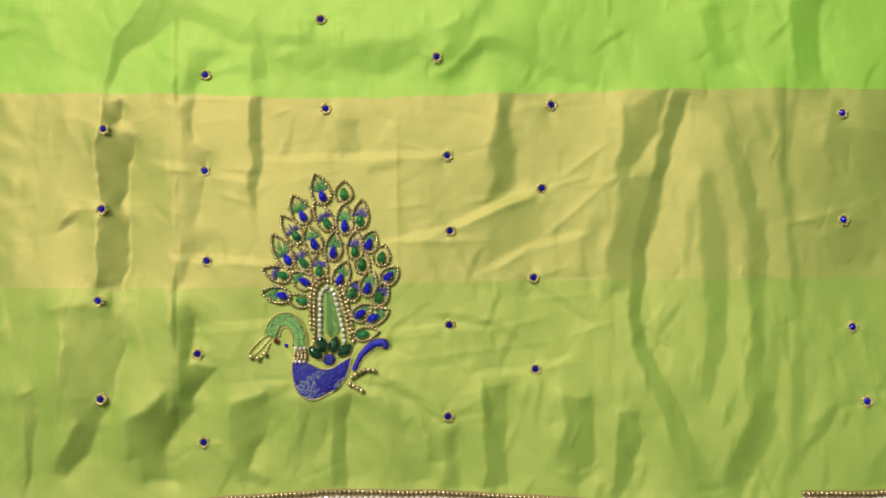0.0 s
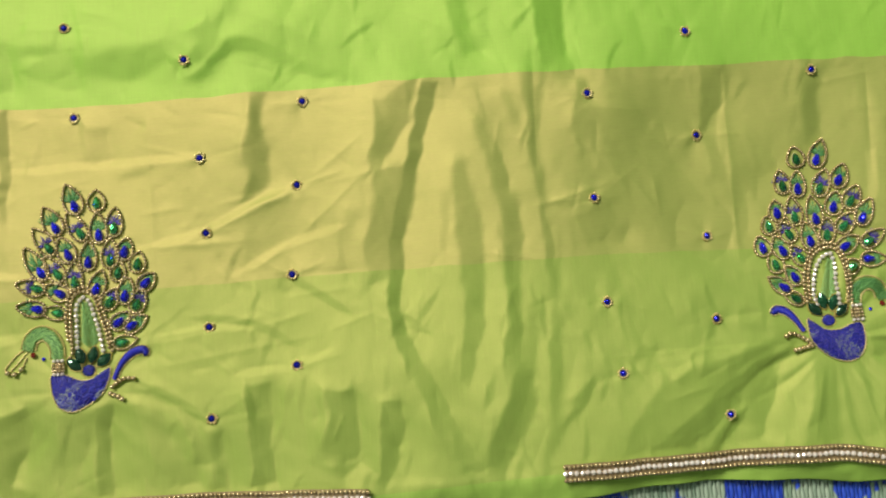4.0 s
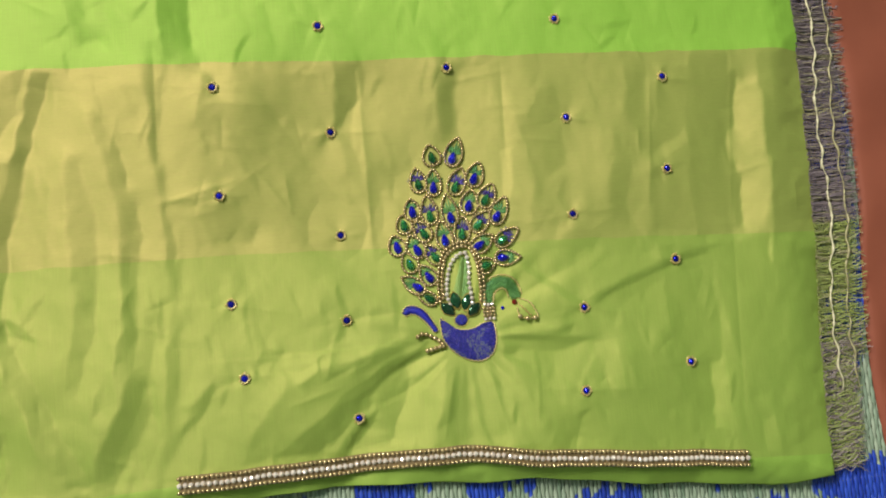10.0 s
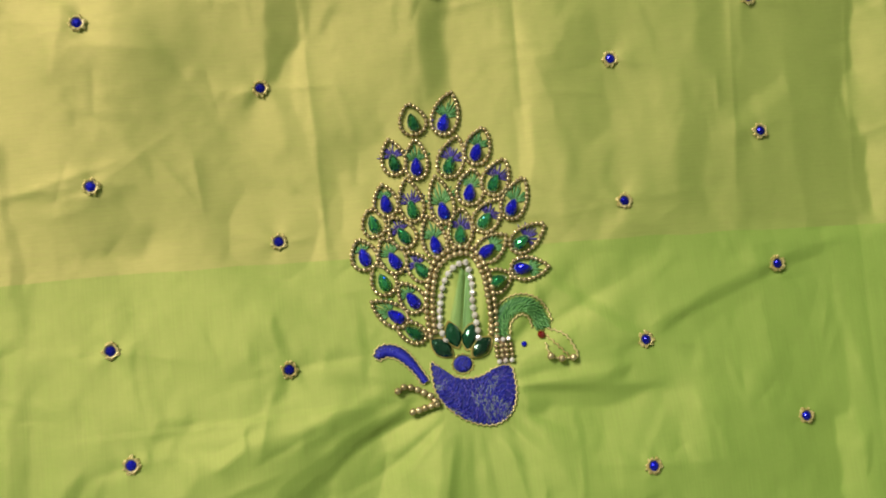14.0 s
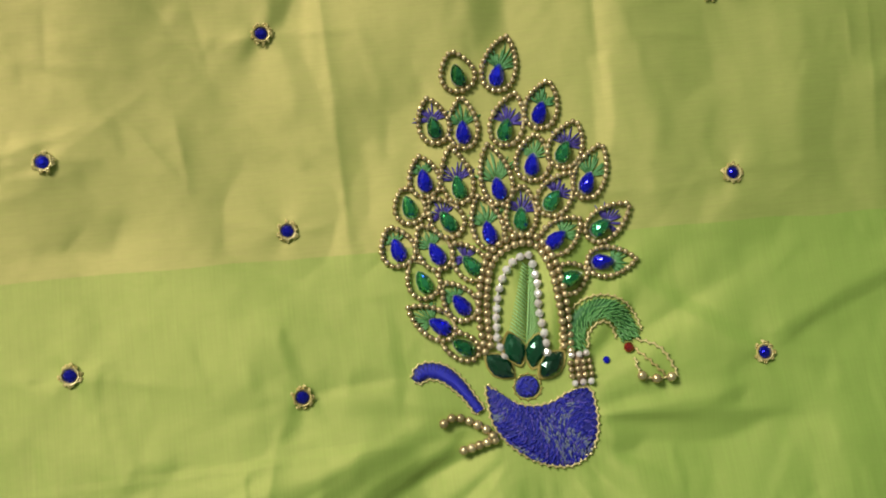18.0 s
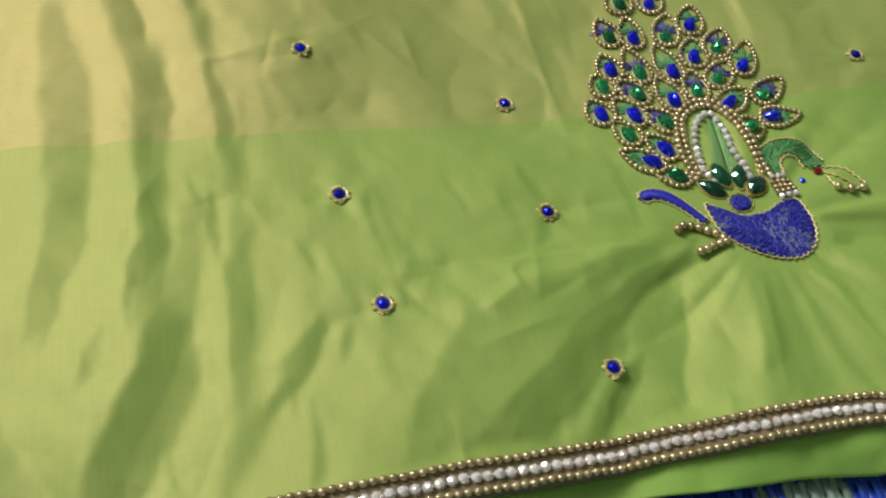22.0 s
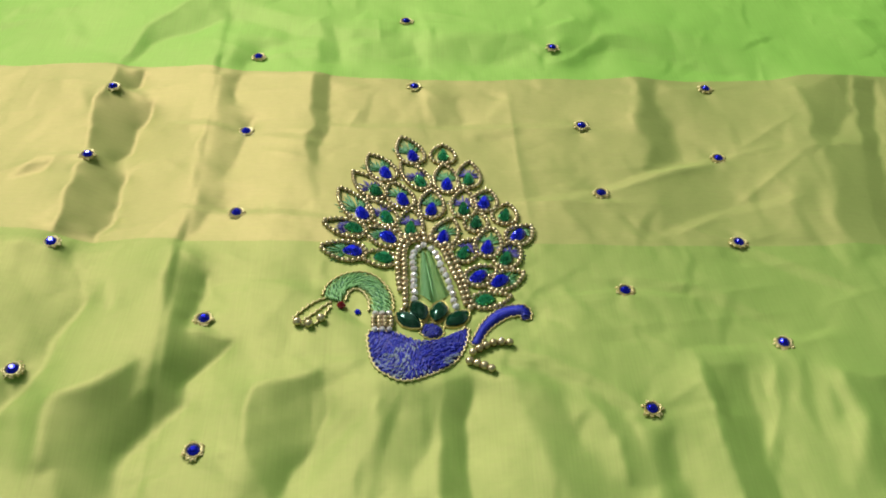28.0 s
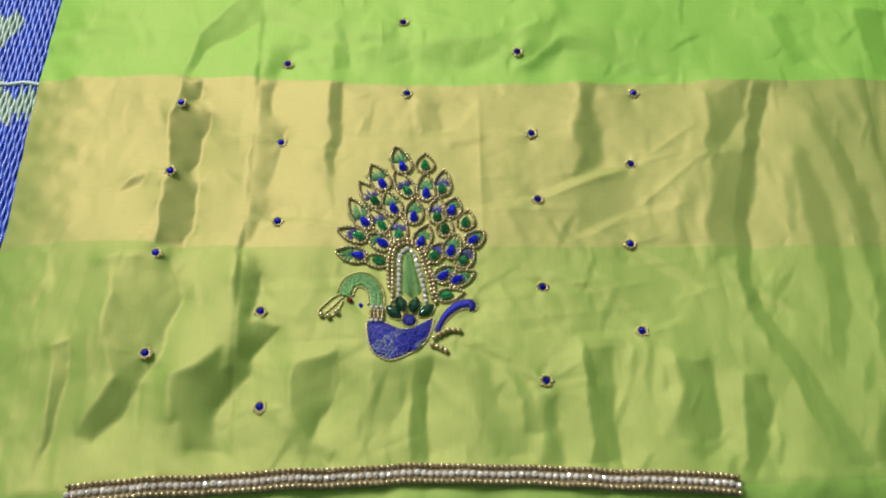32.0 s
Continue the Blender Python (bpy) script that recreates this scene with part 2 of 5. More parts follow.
# broad swells of the cloth: x, y, height, mm
swell(-160, -60, 4.60)
swell(-160, 40, 2.12)
swell(-160, 130, -0.64)
swell(-70, -60, -3.39)
swell(-70, 40, -0.30)
swell(-70, 130, 1.71)
swell(20, -60, 0.42)
swell(20, 40, -1.09)
swell(20, 130, 0.27)
swell(110, -60, 1.15)
swell(110, 40, -2.31)
swell(110, 130, -0.71)
swell(200, -60, 2.75)
swell(200, 40, 0.50)
swell(200, 130, 3.43)
swell(290, -60, -0.63)
swell(290, 40, -6.89)
swell(290, 130, 1.59)
swell(380, -60, 2.41)
swell(380, 40, -2.02)
swell(380, 130, 2.78)
swell(470, -60, 3.52)
swell(470, 40, 0.84)
swell(470, 130, 2.36)
swell(-166, 62, -2.22, 32)
swell(-163, -37, 2.93, 32)
swell(-115, 136, 2.10, 32)
swell(-111, 35, 2.55, 32)
swell(-111, -59, 0.24, 32)
swell(-50, 117, -1.63, 32)
swell(10, 145, 1.47, 32)
swell(17, 51, -0.19, 32)
swell(16, -46, -0.26, 32)
swell(72, 119, 0.96, 32)
swell(61, -22, -1.08, 32)
swell(225, 57, -0.38, 32)
swell(225, 113, 2.01, 32)
swell(232, -38, 0.97, 32)
swell(282, 145, 0.87, 32)
swell(286, 32, -0.41, 32)
swell(288, -64, -0.59, 32)
swell(350, 119, 0.32, 32)
swell(413, 34, 1.44, 32)
swell(413, 144, 0.72, 32)
swell(408, -61, 3.28, 32)
swell(473, 108, -1.85, 32)
swell(470, -52, -1.48, 32)
swell(469, 5, -3.70, 32)
swell(227, 0, -0.52, 32)
swell(285, 88, -2.32, 32)
swell(286, -13, 0.40, 32)
swell(414, 88, 0.20, 32)
swell(413, -17, -0.95, 32)
swell(376, -11, -0.89, 32)
swell(346, -19, -1.02, 32)
swell(360, 57, -0.71, 32)
swell(315, 23, 0.96, 32)
swell(66, 74, -0.55, 32)
swell(61, 26, -0.90, 32)
swell(15, 92, -0.47, 32)
swell(17, 1, 1.55, 32)
swell(-114, 83, 0.76, 32)
# facets that tip away from the lamp (or, below 0, towards it): how steep, then the corners
facet(1.49, -171, 122, -159, 122, -158, 112, -163, 108, -152, 101, -152, 92, -156, 84, -156, 75, -160, 68, -154, 60, -153, 33, -154, 19, -167, 19, -169, 54, -167, 60, -170, 72, -170, 91, -172, 97, -168, 103)
facet(0.85, -129, 123, -120, 123, -120, 103, -121, 97, -118, 86, -126, 84, -128, 106)
facet(0.65, -127, 75, -119, 77, -113, 66, -117, 55, -110, 48, -119, 36, -126, 42)
facet(0.85, -91, 122, -84, 122, -85, 97, -84, 69, -85, 63, -88, 66, -91, 87)
facet(0.85, 41, 126, 49, 126, 47, 110, 53, 96, 50, 87, 52, 78, 45, 69, 38, 66, 41, 81, 38, 90, 40, 105)
facet(0.21, 40, 57, 66, 66, 68, 55, 61, 41, 42, 31, 38, 37)
facet(0.88, -186, 63, -180, 65, -182, 56, -190, 52)
facet(0.25, -46, 115, -30, 113, -30, 96, -42, 101)
facet(0.40, -26, 87, -6, 89, -11, 85, -24, 83)
facet(0.80, 110, 118, 127, 122, 124, 110, 118, 99, 108, 84, 105, 87, 109, 102)
facet(0.72, 107, 81, 131, 82, 127, 53, 113, 29, 102, 23, 100, 41, 106, 59)
facet(0.50, 150, 78, 155, 81, 160, 59, 162, 38, 161, 6, 159, -6, 150, -8, 150, 38)
facet(0.70, 163, 104, 169, 99, 177, 84, 182, 62, 185, 43, 178, 40, 173, 62, 168, 81)
facet(0.50, 179, 120, 185, 117, 190, 97, 184, 102)
facet(1.14, -205, 171, -197, 169, -177, 137, -172, 126, -180, 134, -193, 148)
facet(0.68, -92, 162, -86, 159, -84, 148, -91, 150)
facet(0.68, -80, 157, -55, 157, -49, 154, -58, 151, -77, 151)
facet(0.68, -46, 149, -31, 153, -3, 156, 6, 146, -12, 138, -31, 138, -46, 140)
facet(0.94, 9, 134, 33, 154, 43, 155, 61, 149, 88, 136, 94, 130, 79, 132, 49, 146, 36, 148, 18, 135)
facet(0.61, 49, 165, 64, 158, 82, 144, 94, 136, 82, 140, 61, 151)
facet(0.88, -127, 153, -110, 148, -104, 148, -113, 142, -119, 125, -128, 126)
facet(1.23, -204, -35, -195, -32, -196, -52, -198, -75, -200, -81)
facet(1.23, -190, 9, -160, 12, -149, -6, -155, -20, -158, -41, -169, -64, -180, -78, -186, -72, -173, -47, -182, -29, -180, -12)
facet(1.50, -146, -52, -120, -38, -116, -44, -128, -55, -131, -64, -126, -78, -139, -78, -146, -67)
facet(1.50, -126, 18, -116, 6, -121, -18, -106, -20, -117, -32, -123, -55, -126, -17)
facet(1.20, -105, -61, -93, -70, -77, -78, -78, -82, -93, -77)
facet(0.95, -64, -39, -42, -38, -44, -48, -52, -61, -61, -58)
facet(1.27, -44, -41, -34, -35, -36, -61, -35, -72, -37, -83, -43, -81)
facet(0.79, -25, -32, -12, -41, -6, -55, 9, -78, -3, -82, -11, -64, -20, -47)
facet(1.20, 12, -51, 19, -50, 22, -83, 15, -83)
facet(0.95, 34, -35, 41, -37, 47, -82, 37, -81)
facet(1.20, 76, -32, 89, -35, 93, -52, 90, -70, 81, -75, 73, -64, 77, -52)
facet(0.95, 173, -32, 184, -35, 177, -58, 165, -84, 153, -84, 163, -61)
facet(0.52, 194, -18, 202, -21, 198, -50, 192, -53)
facet(0.61, -189, 111, -179, 106, -174, 92, -179, 94)
facet(-0.30, 33, 61, 48, 70, 63, 72, 57, 68, 42, 63)
facet(-0.25, -15, 46, 15, 49, 39, 46, 18, 45)
facet(0.60, 193, 121, 200, 120, 198, 100, 198, 77, 199, 64, 197, 68, 192, 87, 193, 105)
facet(0.60, 165, 101, 172, 94, 176, 73, 183, 54, 178, 33, 177, 45, 174, 67, 168, 80)
facet(0.72, 175, 33, 180, 36, 179, 9, 180, -12, 173, -26, 167, -28, 173, -8)
facet(0.35, 143, 70, 149, 66, 143, 33, 140, 37)
facet(0.30, 152, 57, 162, 53, 163, 25, 154, 26)
facet(0.50, 196, 62, 201, 43, 200, 19, 197, 21)
facet(0.50, 219, 125, 229, 118, 222, 106, 220, 78, 216, 94)
facet(0.55, 216, 106, 236, 100, 253, 81, 276, 42, 282, 26, 266, 31, 250, 57, 231, 77, 220, 87)
facet(0.55, 287, 125, 301, 124, 297, 99, 291, 89, 290, 103)
facet(0.40, 293, 81, 304, 67, 307, 55, 307, 36, 301, 40, 295, 65)
facet(0.70, 346, 121, 355, 122, 350, 79, 344, 80)
facet(0.95, 104, -42, 113, -44, 114, -63, 105, -74, 101, -65)
facet(0.79, 73, -76, 85, -74, 94, -69, 81, -82)
facet(0.63, 171, -43, 186, -42, 181, -68, 171, -72, 171, -58)
facet(0.65, 213, -42, 217, -45, 210, -53, 202, -57)
facet(1.10, 253, -80, 264, -68, 287, -53, 320, -29, 326, -26, 310, -40, 286, -62, 265, -80)
facet(1.17, 271, -81, 288, -66, 294, -65, 279, -84)
facet(-0.45, 249, -40, 267, -36, 309, -24, 280, -37, 258, -44)
facet(0.65, 367, -40, 373, -41, 407, -81, 394, -85, 375, -62)
facet(0.52, 343, -44, 348, -46, 345, -83, 335, -82)
facet(0.35, 387, 92, 406, 93, 395, 59, 390, 66)
facet(0.35, 109, 128, 127, 126, 120, 114, 111, 115)
facet(0.45, 92, 59, 99, 56, 95, 38, 89, 42)
facet(0.45, 53, 23, 59, 19, 57, 15, 52, 19)
facet(0.35, 388, 85, 400, 107, 408, 104, 412, 62, 401, 56, 393, 66)
facet(0.45, 451, 115, 464, 111, 459, 95, 466, 71, 459, 65, 448, 86)
facet(0.45, 489, 120, 514, 121, 511, 72, 507, 17, 483, 18, 485, 74)
facet(0.35, 532, 122, 564, 120, 559, 53, 558, 16, 538, 14, 532, 71)
facet(0.35, 441, 76, 451, 59, 444, 28, 435, 35)
facet(0.39, 459, 14, 492, 11, 492, -40, 487, -95, 472, -91, 461, -24)
facet(0.39, 530, 5, 558, 6, 554, -93, 521, -105, 511, -54)
facet(0.32, 430, -11, 468, 5, 496, 13, 477, 0, 435, -16)
facet(0.91, 367, -29, 386, -29, 417, -36, 397, -38, 366, -36)
facet(0.72, 366, -41, 375, -44, 397, -68, 408, -90, 396, -83, 379, -60)
facet(0.35, 394, 53, 406, 37, 401, 21, 390, 25)
facet(0.50, 287, 106, 299, 109, 293, 89, 288, 90)
facet(0.30, 313, 86, 324, 79, 326, 64, 313, 61)
facet(0.68, 197, 137, 213, 132, 220, 126, 208, 127)
facet(1.00, 135, 125, 144, 125, 136, 100, 127, 65, 120, 30, 118, 5, 122, -10, 130, -30, 139, -50, 149, -70, 155, -86, 144, -86, 134, -68, 126, -48, 119, -30, 114, -10, 111, 5, 112, 30, 119, 65, 128, 100)
facet(0.72, 119, 123, 134, 127, 127, 104, 116, 89, 107, 80, 103, 75, 108, 99)
facet(0.58, 106, 71, 117, 70, 113, 43, 111, 28, 103, 29, 102, 44)
facet(0.45, 150, 80, 154, 81, 159, 68, 162, 47, 163, 31, 161, 12, 161, -8, 156, -29, 151, -42, 147, -38, 149, -18, 150, -0, 150, 20, 150, 52)
facet(0.52, 162, 99, 166, 95, 174, 73, 185, 62, 183, 42, 184, 26, 180, 4, 180, -13, 177, -33, 174, -39, 169, -35, 171, -16, 174, 1, 173, 24, 174, 49, 169, 70)
facet(0.50, 192, 110, 196, 112, 196, 88, 193, 89)
facet(0.50, 196, 40, 197, 34, 198, 21, 195, 21)
facet(0.29, 182, -1, 191, 0, 188, -23, 185, -41, 184, -61, 176, -63, 163, -61, 166, -48, 176, -36, 180, -17)
facet(0.42, 199, 1, 202, -8, 201, -33, 200, -47, 199, -65, 191, -66, 193, -50, 194, -26)
facet(0.94, 199, 176, 219, 175, 215, 152, 219, 123, 202, 129, 199, 153)
facet(0.74, 148, 173, 158, 174, 166, 151, 173, 142, 161, 139, 153, 157)
facet(0.54, 80, 142, 96, 141, 99, 125, 88, 130)
facet(0.65, 216, -39, 219, -43, 204, -60, 196, -65, 203, -55)
facet(0.52, 242, -25, 254, -29, 249, -32, 236, -34)
facet(0.52, 222, -20, 227, -31, 227, -41, 224, -34)
facet(0.78, -127, 106, -111, 92, -113, 68, -116, 61, -125, 61, -129, 71, -129, 91)
facet(0.78, -129, 61, -116, 61, -118, 43, -122, 26, -126, 20)
facet(1.50, -128, 2, -119, 7, -116, -2, -125, -12, -121, -30, -122, -44, -126, -52, -126, -30)
facet(0.50, -45, 112, -31, 112, -31, 94, -41, 93)
facet(0.14, 38, 55, 61, 68, 68, 62, 62, 46, 49, 34, 37, 25, 36, 36)
facet(0.79, -65, -38, -44, -37, -43, -46, -47, -54, -52, -69, -60, -63, -62, -50)
facet(0.95, -19, -27, -7, -32, 8, -50, 16, -69, 5, -69, 5, -56, -8, -38)
facet(0.79, 35, -29, 47, -31, 47, -54, 41, -69, 33, -69, 35, -46)
facet(1.50, -150, -46, -131, -34, -128, -42, -131, -52, -139, -68, -148, -67, -151, -56)
facet(0.88, -172, 128, -165, 154, -132, 193, -129, 164, -160, 143, -168, 124)
facet(0.88, -131, 183, -98, 165, -89, 147, -97, 152, -127, 169, -128, 138, -127, 121, -131, 121, -132, 168)
facet(0.81, 33, 190, 44, 170, 92, 149, 112, 128, 95, 128, 61, 148, 33, 170)
facet(0.54, -79, 143, -64, 151, -57, 162, -52, 153, -47, 132, -62, 136)
facet(0.54, -13, 155, 9, 146, 15, 153, 11, 160, 33, 170, 28, 152, 11, 138)
facet(-0.40, 316, -38, 330, -35, 328, -81, 303, -80)
facet(-0.35, 362, -46, 369, -64, 375, -86, 363, -85)
facet(0.60, 189, 128, 196, 128, 197, 98, 200, 71, 201, 53, 196, 53, 193, 94)
facet(0.70, 231, 91, 241, 81, 248, 65, 246, 60, 238, 68, 228, 84)
facet(0.60, 256, 69, 270, 61, 277, 53, 274, 42, 267, 47, 259, 61)
facet(0.65, 294, 106, 301, 117, 299, 101, 292, 91)
facet(0.80, 346, 120, 357, 119, 353, 83, 346, 83)
facet(0.40, 303, 74, 316, 66, 314, 52, 304, 58)
facet(0.35, 396, 15, 412, 25, 429, 21, 422, 12)
facet(0.32, 417, -12, 437, -6, 467, 6, 497, 13, 489, 9, 450, -7, 421, -15)
facet(0.80, 367, -25, 381, -26, 407, -28, 404, -32, 366, -30)
facet(0.60, 363, -33, 378, -46, 388, -64, 398, -81, 387, -88, 394, -71, 377, -55)
facet(0.90, 288, -36, 306, -27, 325, -22, 318, -28, 299, -37, 287, -42)
facet(1.00, 254, -71, 277, -56, 299, -53, 294, -61, 285, -66, 273, -76, 256, -73)
facet(0.55, 334, -41, 341, -42, 340, -71, 331, -72)
facet(0.60, 305, -40, 317, -37, 303, -60, 294, -61)
facet(0.60, 401, -74, 409, -71, 396, -90, 389, -89)
facet(0.45, 473, 113, 519, 111, 519, 77, 489, 79, 464, 68, 464, 91)
facet(0.40, 460, 58, 479, 67, 516, 59, 514, 19, 457, 24)
facet(-0.45, 376, 74, 381, 74, 380, 45, 375, 45)
facet(-0.30, 299, 122, 303, 122, 301, 79, 300, 28, 302, 23, 299, 51)
facet(-0.40, 318, -46, 333, -34, 330, -79, 319, -77)
facet(-0.35, 415, -39, 426, -36, 432, -64, 423, -59)
facet(0.61, 175, -29, 185, -34, 181, -59, 173, -60)
facet(0.40, 197, 24, 205, 28, 198, -10, 198, -48, 193, -42, 196, -10)
facet(0.45, 177, 35, 180, 33, 177, 9, 176, 13)
facet(0.40, 428, -41, 439, -44, 465, -73, 462, -82, 441, -66)
facet(0.35, 492, 11, 524, 13, 542, 6, 529, -67, 504, -76, 496, -29)
facet(0.98, -98, -38, -79, -34, -76, -46, -85, -65, -90, -73, -99, -56)
facet(1.22, -44, -36, -35, -34, -37, -60, -34, -77, -44, -77)
facet(0.85, -25, -32, -16, -41, -5, -62, 3, -77, -6, -79, -14, -62)
facet(0.98, 32, -36, 37, -35, 42, -83, 34, -82)
facet(0.85, 10, -52, 18, -52, 21, -81, 14, -81)
facet(0.98, 75, -39, 85, -51, 89, -66, 81, -77, 70, -65, 77, -54)
facet(0.85, 107, -47, 111, -56, 111, -71, 103, -87, 99, -84)
facet(0.73, 170, -46, 183, -47, 176, -72, 163, -92, 154, -88, 165, -66)
facet(0.50, 192, -59, 201, -60, 194, -77, 186, -91)
facet(0.50, 220, 106, 251, 104, 291, 48, 295, 30, 280, 34, 252, 60, 224, 81)
facet(0.50, 212, 54, 233, 52, 244, 39, 240, 30, 219, 32)
facet(0.60, 150, 82, 157, 79, 164, 45, 163, 14, 157, -3, 149, 15, 149, 52)
facet(0.55, 161, 104, 168, 100, 179, 65, 186, 37, 183, 25, 177, 44, 171, 72)
facet(0.72, 109, 113, 122, 119, 121, 106, 110, 79, 106, 82)
facet(0.72, 101, 43, 120, 47, 115, 18, 103, 18)
facet(-0.35, 246, -36, 264, -32, 290, -21, 267, -35)
facet(0.80, 244, -80, 260, -67, 306, -35, 313, -32, 291, -60, 265, -79)
facet(0.70, 10, 132, 32, 154, 41, 155, 65, 146, 95, 130, 80, 131, 53, 143, 35, 148, 22, 134)
facet(0.60, -93, 154, -84, 150, -81, 132, -90, 132)
facet(0.40, 255, -41, 289, -40, 328, -46, 306, -78, 263, -80, 230, -78, 239, -62)
facet(1.10, 252, -72, 261, -66, 265, -67, 259, -73)
facet(0.40, 177, -35, 182, -39, 175, -70, 170, -68)
facet(0.60, 204, -49, 211, -42, 216, -41, 212, -50, 205, -54)
facet(-0.50, 517, 107, 531, 106, 532, 55, 524, 15, 512, 16, 511, 57)
facet(0.55, 488, 108, 515, 107, 505, 16, 482, 18)
facet(0.50, 535, 106, 561, 104, 555, 12, 528, 14)
facet(-0.45, 482, -50, 492, -51, 494, -92, 479, -90)
facet(-0.45, 509, -86, 517, -85, 518, -104, 508, -103)
facet(-0.35, 541, -107, 561, -74, 555, -96, 543, -117)
facet(0.40, 454, -35, 480, -41, 483, -88, 466, -89)
# thin folds: width mm, slope, then the line they run along
fold(3.6, 0.16, 118, -0, 129, -8)
fold(4.0, 0.12, 34, -31, 37, -48)
fold(3.6, 0.12, 11, 6, 38, 3, 57, -9)
fold(4.2, 0.20, 295, -64, 284, -76)
fold(3.8, 0.10, 411, -17, 438, -5, 468, 4, 494, 11)
fold(3.7, 0.15, 384, 7, 411, -15)
fold(2.7, -0.14, -14, 46, 16, 51, 38, 65, 69, 74)
fold(2.3, -0.12, -139, 88, -112, 82, -88, 78)
fold(2.0, -0.12, -126, 37, -112, 36, -83, 34)
fold(2.4, -0.12, -14, -4, 16, 1, 36, 0)
fold(2.4, -0.10, -80, 90, -18, 92, 17, 93)
fold(2.6, 0.16, -17, -27, -1, -36, 12, -46)
fold(2.7, 0.14, 60, 25, 75, 14, 88, 5)
fold(2.7, -0.10, 36, 31, 62, 44, 88, 50)
fold(2.2, -0.10, -116, -1, -97, -0, -80, 3)
fold(3.0, -0.10, 33, -24, 60, -22, 77, -16)
# long pressed lines of the folded cloth
crease(-0.50, 2.2, -131, 178, -126, 48)
crease(-0.60, 2.2, -127, 54, -123, -81)
crease(0.30, 2.0, -12, 123, -11, 24)
crease(-0.50, 2.2, 380, 123, 379, 55)
crease(0.40, 2.0, 302, 117, 303, 15)
crease(-0.40, 2.0, 197, 149, 195, 68)
crease(0.40, 2.0, 517, 122, 505, 16)
crease(-0.40, 2.0, 505, 16, 497, -99)
crease(0.40, 2.0, 466, 117, 456, 27)
crease(-0.20, 2.0, 411, -17, 494, 11)
crease(0.50, 2.0, 365, -28, 409, -32)
crease(-0.60, 2.0, 285, -13, 317, -11)
crease(-0.70, 2.4, 270, -45, 298, -33)
crease(0.60, 2.4, 252, -55, 282, -47)
crease(0.50, 2.0, 340, -43, 331, -81)
crease(0.50, 2.0, 358, -45, 367, -85)
crease(0.50, 2.0, 102, 2, 131, -9)
# pale pulled ridges that run across the bands between the sewn stones
crease(0.45, 2.0, -107, 71, -83, 64)
crease(0.45, 2.0, -105, 34, -81, 33)
crease(0.40, 2.0, -18, 63, 7, 66)
crease(0.60, 2.0, 16, 51, 61, 69)
crease(0.45, 2.0, 74, 78, 104, 100)
crease(0.50, 2.0, 40, 30, 64, 45)
crease(0.50, 2.0, 64, 45, 102, 78)
crease(0.45, 2.0, -19, -3, 14, 1)
crease(0.35, 2.0, 14, 1, 45, -2)
crease(0.40, 2.0, -110, 2, -87, 1)
crease(0.45, 2.0, -201, 51, -170, 64)
crease(0.40, 2.0, -168, 24, -140, 28)
crease(0.55, 2.0, 192, 53, 236, 65)
crease(0.50, 2.0, 39, 63, 63, 70)
crease(0.40, 2.0, 78, -5, 105, 4)
crease(0.40, 2.0, 45, 0, 70, 6)
crease(0.30, 2.0, 243, 71, 263, 43)
crease(0.30, 2.0, 163, -1, 209, -18)
crease(0.50, 2.0, 23, 66, 61, 72)
crease(0.40, 2.0, -12, 45, 39, 46)
crease(0.60, 2.0, 36, 61, 63, 72)
crease(0.30, 2.0, -12, -18, 77, -6)

STEP, X0, X1, Y0, Y1 = 0.8, -262.0, 578.0, -140.0, 270.0
GX, GY = np.meshgrid(np.arange(X0, X1, STEP), np.arange(Y0, Y1, STEP))


def value_noise(x, y, seed):
    """Smooth noise of about -1 to 1 on a unit lattice."""
    table = np.random.RandomState(seed).uniform(-1, 1, (64, 64))
    xi, yi = np.floor(x).astype(int), np.floor(y).astype(int)
    fx, fy = x - xi, y - yi
    fx, fy = fx * fx * (3 - 2 * fx), fy * fy * (3 - 2 * fy)
    a, b = table[yi % 64, xi % 64], table[yi % 64, (xi + 1) % 64]
    c, d = table[(yi + 1) % 64, xi % 64], table[(yi + 1) % 64, (xi + 1) % 64]
    return (a + (b - a) * fx) * (1 - fy) + (c + (d - c) * fx) * fy


